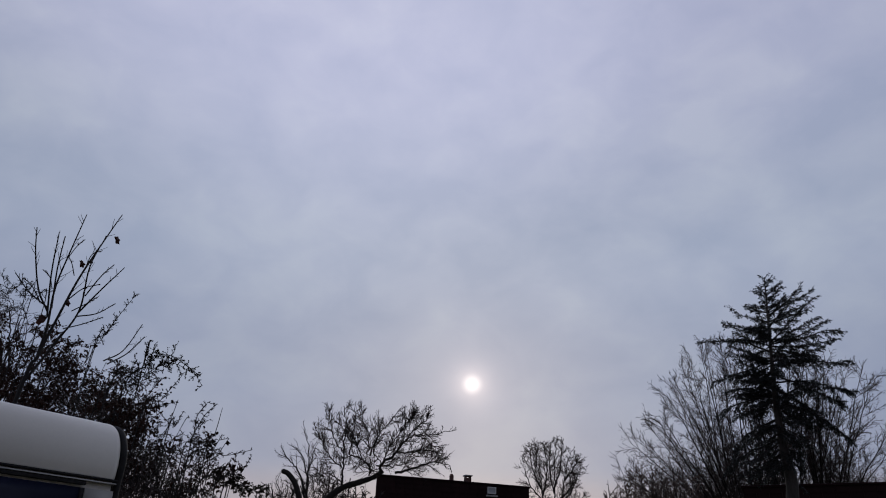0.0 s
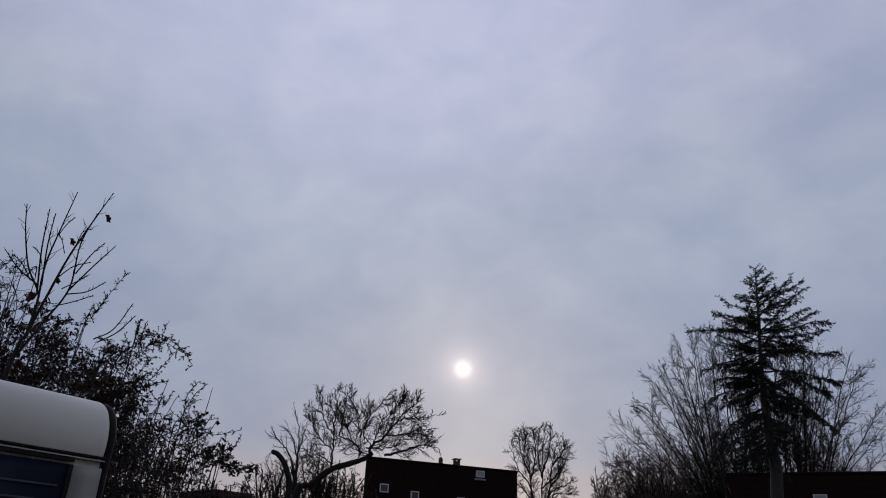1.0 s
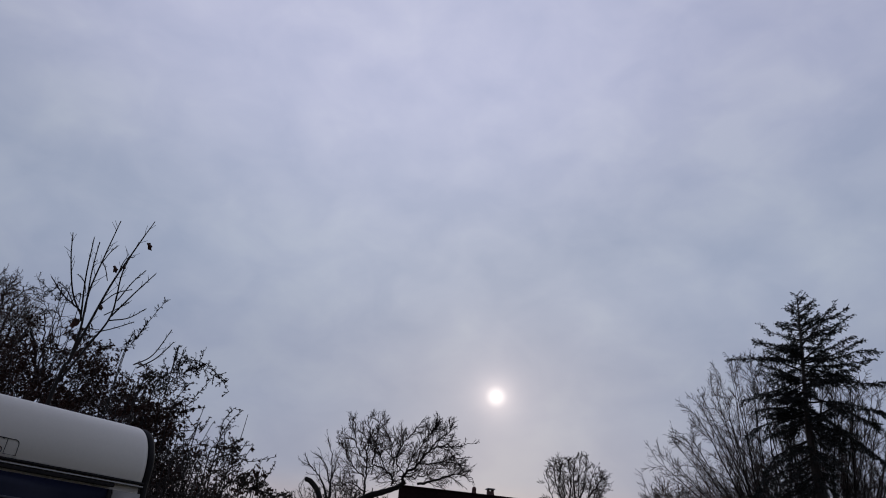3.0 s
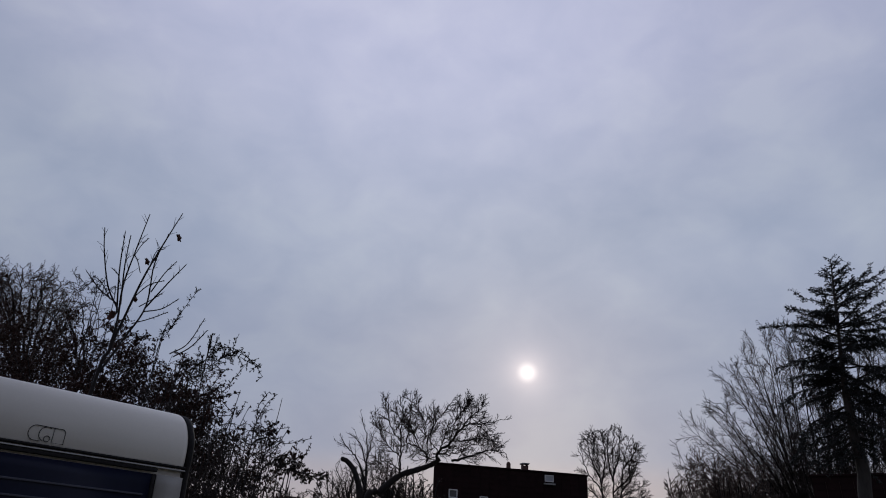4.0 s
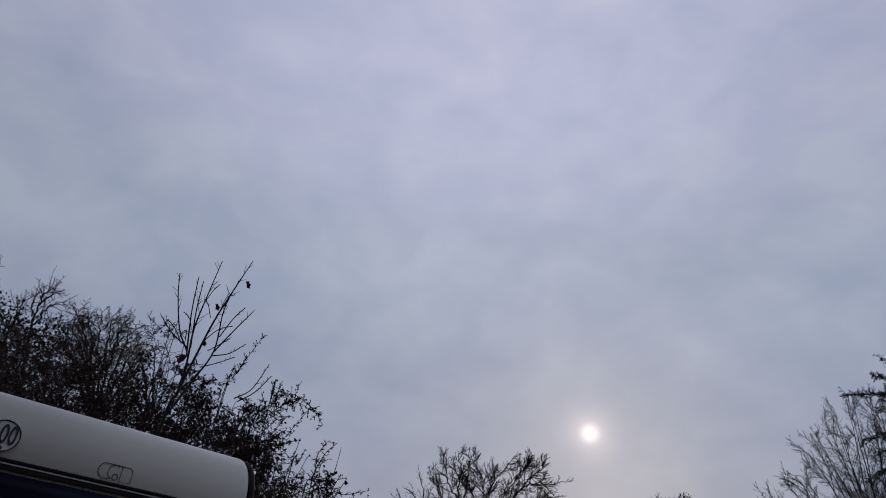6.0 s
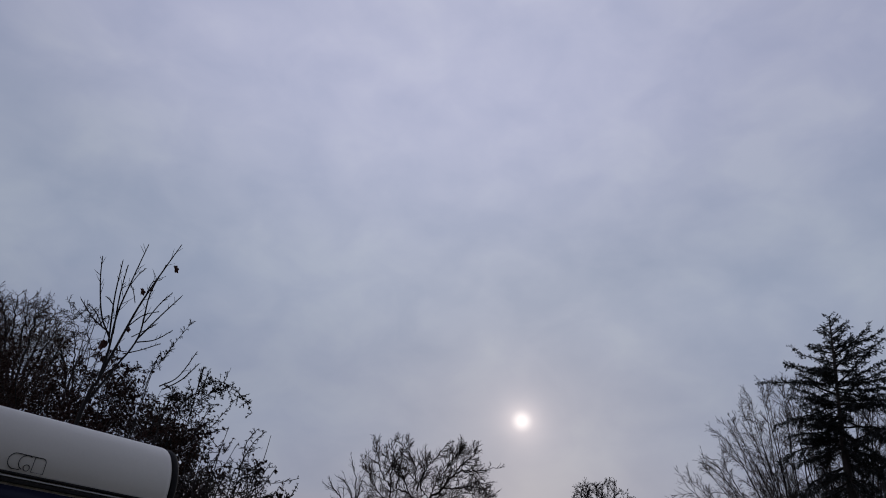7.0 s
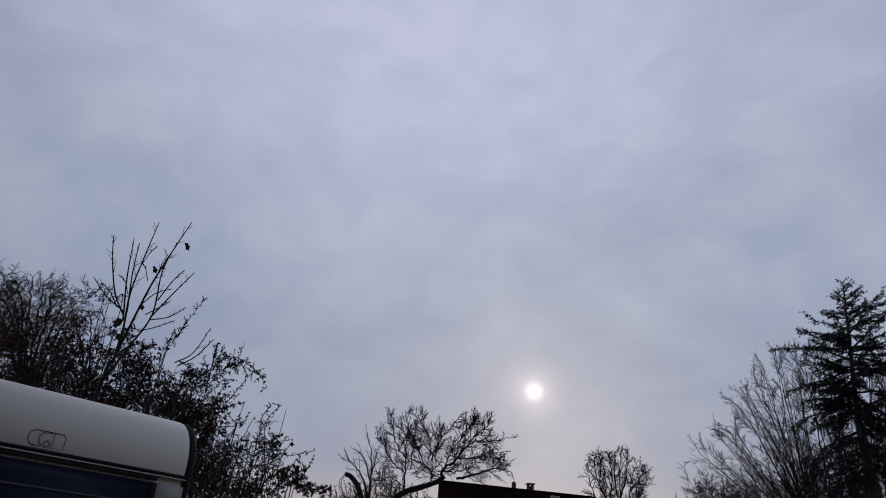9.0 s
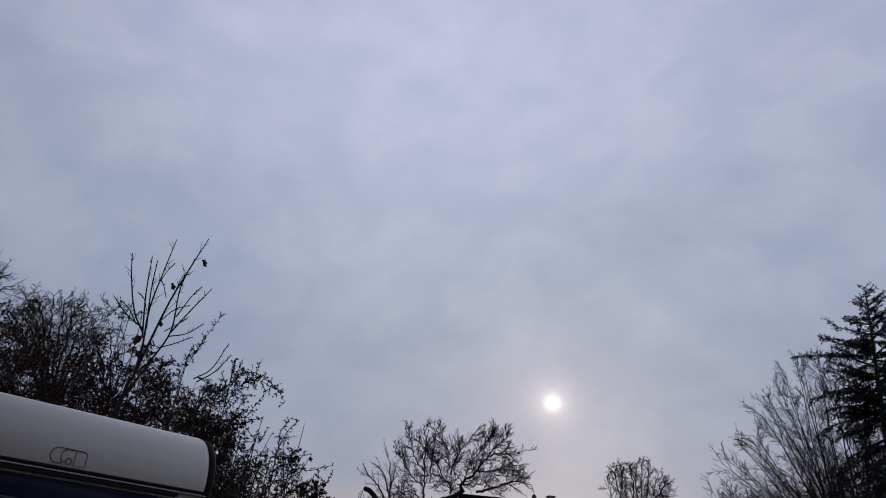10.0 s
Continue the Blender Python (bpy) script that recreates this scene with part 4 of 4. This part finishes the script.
# long leafy sprays that arch out of the hedge
def sprays():
    rng = random.Random(91)
    lv = [(24, 0.05, 55, 14, 0.16, 4, 0.14, 0.02, 0.004), (5, 0.1, 45, 15, 0.5, 2, 0.16, 0.0, 0.003)]
    bare, thorny, leafy_spray = "upright bare hedge shoot", "upright thorny hedge shoot", "arching leafy hedge spray"
    shoots = [
        ([(-27.9, 11.5), (-26.4, 15.5), (-25.1, 16.5), (-23.1, 15.7), (-21.9, 14.5)], 8, leafy_spray), ([(-27.8, 12.1), (-26.5, 14.6), (-24.7, 15.9), (-22.9, 15.4)], 8, leafy_spray),
        ([(-28.8, 12.4), (-27.5, 13.6), (-25.9, 15.2), (-24.5, 16.3)], 8, leafy_spray), ([(-28.7, 12.7), (-27.2, 14.7), (-26.3, 15.9), (-25.7, 16.5)], 8, leafy_spray),
        ([(-30.6, 14.6), (-30.1, 17.0), (-29.2, 19.3), (-28.5, 20.8)], 2, thorny), ([(-30.5, 15.1), (-29.9, 17.3), (-29.5, 18.8)], 2, thorny), ([(-26.7, 15.3), (-26.6, 16.2), (-26.9, 17.2)], 2, thorny),
        ([(-26.0, 10.8), (-24.8, 13.0), (-23.6, 15.1)], 2, thorny), ([(-25.4, 11.4), (-24.7, 12.5), (-23.5, 13.1)], 2, thorny),
    ]
    shoots += [
        ([(-22.4, 7.7), (-21.9, 10.3), (-21.3, 12.2), (-20.5, 13.2)], 1, bare), ([(-21.9, 7.8), (-21.8, 10.8), (-21.8, 12.2), (-21.2, 13.3)], 1, bare), ([(-20.7, 8.2), (-20.2, 11.0), (-20.0, 13.0)], 0, bare),
        ([(-23.8, 9.6), (-23.3, 11.2), (-22.9, 12.4)], 1, bare), ([(-23.3, 7.4), (-21.9, 9.1), (-20.6, 9.8), (-19.2, 9.4), (-17.1, 10.0)], 1, "long bare hedge shoot"),
        ([(-18.6, 6.1), (-17.8, 7.9), (-17.1, 9.5)], 1, bare), ([(-19.0, 5.8), (-17.2, 6.9), (-15.3, 7.2)], 8, leafy_spray), ([(-21.0, 5.9), (-18.3, 7.3), (-15.9, 6.8)], 8, leafy_spray),
        ([(-22.2, 6.8), (-20.8, 9.8), (-20.1, 10.3)], 3, leafy_spray), ([(-19.5, 6.0), (-19.1, 7.6), (-18.2, 8.3)], 2, thorny),
    ]
    shoots += [
        ([(-35.7, 17.9), (-36.3, 18.8), (-37.8, 19.8)], 2, thorny), ([(-36.1, 17.8), (-37.4, 18.7), (-38.7, 19.2)], 2, thorny), ([(-48.5, 15.0), (-49.1, 17.6), (-49.3, 19.4), (-49.6, 20.7)], 2, thorny), ([(-48.9, 16.3), (-49.3, 17.5), (-49.7, 18.3)], 2, thorny),
        ([(-34.7, 17.5), (-35.6, 18.8), (-36.9, 19.9)], 1, bare), ([(-35.1, 14.9), (-37.0, 18.2), (-38.1, 20.0)], 2, thorny),
    ]
    for places, leafy, label in shoots:
        def far(az):
            t = math.tan(radians(-az))
            s = (t * HEDGE.y + HEDGE.x) / (0.879 - t * 0.477)
            q = HEDGE + ALONG * s
            return math.hypot(q.x, q.y) + 0.25
        places = [spot(az, el, far(az)) for az, el in places]
        root_at = Vector((places[0].x, places[0].y, 0))
        pts = smooth([root_at] + places, 8)
        out = [[] for _ in lv]
        size = (places[-1] - places[0]).length
        if leafy:
            sprout(rng, pts[8:], 0.006, size * (0.85 if leafy > 4 else 0.5), lv, out)
        limb = (pts, taper(0.0065, 0.0025, len(pts)))
        root = make_tree("hedge_shoot", label, "shrub", root_at, [], [limb], out, TWIG, group="hedge shoots", sides=(5, 5), crown_label="short side twigs")
        spots = []
        for ring in out:
            for line, _ in ring:
                for _ in range(leafy):
                    p, d = along(line, rng.random() * 0.99)
                    spots.append((p - root_at, d))
        if spots:
            tagged(leaves(rng, spots, 0.017 if leafy > 4 else 0.013, 0.28, LEAF, "leaves", root, "small dark leaves"), kind="stuff")


sprays()


# ---- young maple with long straight shoots and its last leaves ----
def maple():
    rng = random.Random(63)
    far = 8.4
    foot = spot(-35.4, 0, far)
    foot.z = 0
    main = smooth([foot] + [spot(a, e, far) for a, e in ((-34.5, 11.8), (-34.1, 14.7), (-33.7, 17.2), (-33.0, 21.0), (-32.0, 24.4), (-31.3, 26.5))], 8)
    limbs = []
    for places, r in (
        ([(-34.1, 14.7), (-34.1, 17.1), (-34.4, 19.9), (-34.2, 22.8), (-33.9, 25.8)], 0.017), ([(-34.4, 18.1), (-35.5, 19.6), (-36.5, 22.1), (-37.0, 23.9)], 0.012),
        ([(-34.3, 17.7), (-35.0, 21.0), (-35.4, 24.0)], 0.012), ([(-34.2, 18.4), (-34.7, 21.4), (-34.9, 23.8)], 0.011), ([(-34.4, 12.9), (-33.3, 15.8), (-32.3, 18.6), (-32.5, 22.0), (-32.0, 24.6)], 0.016),
        ([(-32.3, 18.5), (-31.1, 20.7), (-30.0, 22.5)], 0.011), ([(-32.2, 19.8), (-31.5, 21.5), (-30.8, 22.6)], 0.009), ([(-32.3, 18.2), (-31.0, 18.7), (-29.9, 19.7)], 0.009),
        ([(-34.5, 18.4), (-36.0, 19.2), (-37.3, 20.3)], 0.010),
    ):
        limbs.append((guided(rng, far, places, 0.3), r))
    for places, r in (
        ([(-34.2, 22.3), (-33.9, 23.2), (-33.5, 23.9)], 0.006), ([(-33.0, 17.1), (-31.8, 17.7), (-30.5, 18.5)], 0.008), ([(-33.4, 19.1), (-32.5, 20.3), (-31.4, 20.9)], 0.008),
        ([(-29.6, 15.3), (-28.4, 16.3), (-27.5, 18.5)], 0.009), ([(-29.3, 15.1), (-28.1, 16.1), (-27.1, 17.6)], 0.009), ([(-33.4, 21.1), (-33.8, 21.9), (-34.2, 22.4)], 0.006),
        ([(-35.1, 18.7), (-36.0, 19.7), (-36.7, 20.1)], 0.006), ([(-34.6, 19.8), (-35.0, 20.6), (-35.6, 21.0)], 0.005), ([(-32.8, 21.9), (-32.6, 23.0), (-32.0, 23.4)], 0.006), ([(-32.8, 18.5), (-31.9, 19.3), (-31.3, 19.9)], 0.007),
    ):
        limbs.append((guided(rng, far, places, 0.3), r))
    limbs = [(pts, taper(r * 0.95, 0.0055, len(pts))) for pts, r in limbs]
    lv = [(8, 0.25, 36, 10, 0.15, 4, 0.06, 0.06, 0.004)]
    out = [[]]
    for pts, rad in limbs + [(main, None)]:
        sprout(rng, pts[len(pts) // 3:], 0.006, min(1.5, (pts[-1] - pts[0]).length * 0.8), lv, out)
    root = make_tree("young_maple", "young bare maple with long straight shoots and a few withered leaves", "tree", foot, [(main, taper(0.025, 0.005, len(main)))], limbs, out, TWIG, sides=(7, 5))
    lit = [(-31.1, 24.5), (-33.1, 22.1), (-33.2, 19.0), (-34.6, 17.4), (-32.5, 22.4)]
    for (az, el), size in zip(lit, (0.085, 0.085, 0.07, 0.11, 0.05)):
        bm = bmesh.new()
        ring = []
        for k in range(20):
            t = 2 * math.pi * k / 20
            r = size * (0.5 + 0.08 * math.cos(5 * t + 0.6)) * rng.uniform(0.75, 1.15)
            ring.append(bm.verts.new((r * 0.72 * math.cos(t), r * 0.35 * math.sin(2 * t), r * math.sin(t) * 1.3)))
        mid = bm.verts.new((0, -0.02, 0))
        for k in range(20):
            bm.faces.new((mid, ring[k], ring[(k + 1) % 20]))
        bmesh.ops.solidify(bm, geom=bm.faces[:], thickness=0.002)
        lf = part("leaf", bm, DEAD_LEAF, root, "withered red-brown maple leaf")
        lf.matrix_local = Matrix.Translation(spot(az, el, far + 0.05) - foot) @ pose(0, 0, 0, rng.uniform(-12, 12), rng.uniform(-25, 25), rng.uniform(15, 50))


maple()


# ---- taller trees behind the hedge ----
def back_trees():
    far = 24
    lv = [(17, 0.25, 38, 13, 0.24, 6, 0.09, -0.02, 0.010), (9, 0.12, 42, 15, 0.5, 4, 0.11, -0.04, 0.0075), (6, 0.12, 42, 15, 0.55, 3, 0.12, -0.07, 0.006)]
    rng = random.Random(17)
    foot = spot(-42.0, 0, far)
    foot.z = 0
    limbs, out = [], [[] for _ in lv]
    for places in ([(-39.7, 11.7), (-42.3, 15.5), (-44.1, 17.3)], [(-39.5, 11.7), (-42.0, 16.3), (-43.6, 17.9)], [(-39.5, 11.7), (-41.8, 16.8), (-43.2, 18.6)], [(-39.4, 11.8), (-41.4, 16.9), (-42.4, 18.8)],
                   [(-39.4, 11.8), (-40.9, 17.1), (-41.5, 19.3)], [(-39.3, 11.8), (-40.3, 17.2), (-40.7, 19.3)], [(-39.3, 11.8), (-39.7, 17.2), (-39.7, 19.1)], [(-39.1, 11.8), (-39.0, 16.7), (-38.8, 19.0)],
                   [(-39.1, 11.8), (-38.5, 16.0), (-38.1, 18.0)], [(-39.5, 11.7), (-41.8, 14.9), (-43.5, 16.3)], [(-39.3, 11.8), (-39.6, 15.7), (-39.4, 17.8)], [(-39.4, 11.8), (-41.1, 15.4), (-42.2, 17.0)], [(-39.0, 11.9), (-37.7, 15.4), (-37.2, 17.2)]):
        pts = guided(rng, far, places, 2.0, 8, 0.03)
        grow(limbs, out, rng, pts, 0.05, lv, None, 0.008, 3.6)
    trunk = smooth([foot, foot.lerp(spot(*places[0], far), 0.7), spot(*places[0], far)], 5)
    make_tree("bare_tree", "bare tree with a rounded crown of drooping fine twigs", "tree", foot, [(trunk, taper(0.16, 0.10, len(trunk)))], limbs, out, RED_TWIG, group="trees behind the hedge")
    # crooked trees with ivy on their lower limbs
    lv = [(9, 0.25, 44, 15, 0.26, 5, 0.10, 0.03, 0.009), (5, 0.12, 44, 15, 0.45, 3, 0.10, 0.03, 0.006)]
    for seed, foot_az, label, lines, ivy in (
        (64, -46.5, "crooked bare tree with dark ivy behind the hedge",
         ([(-44.6, 11.9), (-45.9, 16.8), (-46.1, 18.7), (-46.3, 20.2)], [(-45.9, 17.1), (-45.6, 18.4), (-45.1, 19.2), (-44.4, 19.6)], [(-46.0, 17.8), (-46.5, 18.6), (-46.5, 19.4)], [(-46.1, 18.8), (-45.7, 19.5), (-45.2, 20.1)], [(-45.9, 16.6), (-45.1, 17.2), (-44.7, 18.2)], [(-46.1, 19.2), (-46.0, 19.9), (-45.6, 20.3)], [(-45.8, 16.2), (-46.6, 17.0), (-46.9, 17.1)]),
         [(-45.0, 16.4), (-45.0, 16.7), (-45.1, 15.9), (-44.4, 16.1), (-45.1, 15.1), (-44.1, 15.1), (-44.9, 13.9), (-45.1, 13.0)]),
        (65, -49.3, "ivy-clad bare tree behind the hedge",
         ([(-46.0, 11.6), (-47.1, 15.5), (-47.1, 17.5), (-47.1, 18.8)], [(-47.1, 15.8), (-47.9, 17.2), (-48.4, 18.0)], [(-47.1, 15.3), (-48.5, 16.4), (-49.3, 17.2)], [(-47.1, 16.5), (-47.2, 17.9), (-47.5, 18.5)], [(-47.1, 15.0), (-48.3, 15.4), (-49.6, 16.0)]),
         [(-47.6, 17.1), (-48.1, 16.2), (-47.7, 16.5), (-47.0, 16.6), (-48.4, 15.5), (-47.5, 15.3), (-47.8, 14.5), (-46.5, 14.4), (-48.9, 14.9), (-46.9, 13.1)]),
        (66, -38.2, "bare brownish tree behind the hedge",
         ([(-35.5, 12.6), (-37.3, 16.3), (-38.2, 17.8)], [(-35.5, 12.6), (-36.5, 16.5), (-37.2, 18.2)], [(-36.1, 14.1), (-36.1, 16.6), (-35.9, 18.0)], [(-36.3, 14.1), (-38.2, 16.1), (-38.8, 17.0)]), []),
    ):
        rng = random.Random(seed)
        far = 21
        foot = spot(foot_az, 0, far)
        foot.z = 0
        limbs, out = [], [[] for _ in lv]
        for k, places in enumerate(lines):
            pts = guided(rng, far, [(a + 0.2, e - 0.3) for a, e in places], 0.8, 7, 0.025)
            if k == 0:
                pts = smooth([foot, pts[0]], 4)[:-1] + pts
            grow(limbs, out, rng, pts, 0.055 if k == 0 else 0.03, lv, None, 0.009, 2.6)
        root = make_tree("bare_tree", label, "tree", foot, [], limbs, out, TWIG, group="trees behind the hedge")
        spots = []
        for a, e in ivy:
            c = spot(a, e, far + rng.uniform(-0.5, 0.5))
            for _ in range(130):
                off = Vector((rng.gauss(0, 0.34), rng.gauss(0, 0.34), rng.gauss(0, 0.28)))
                spots.append((c + off - foot, (off + Vector((0, 0, -0.1))).normalized()))
        if spots:
            tagged(leaves(rng, spots, 0.09, 0.36, LEAF, "ivy", root, "dark evergreen ivy leaves"), kind="stuff")


back_trees()
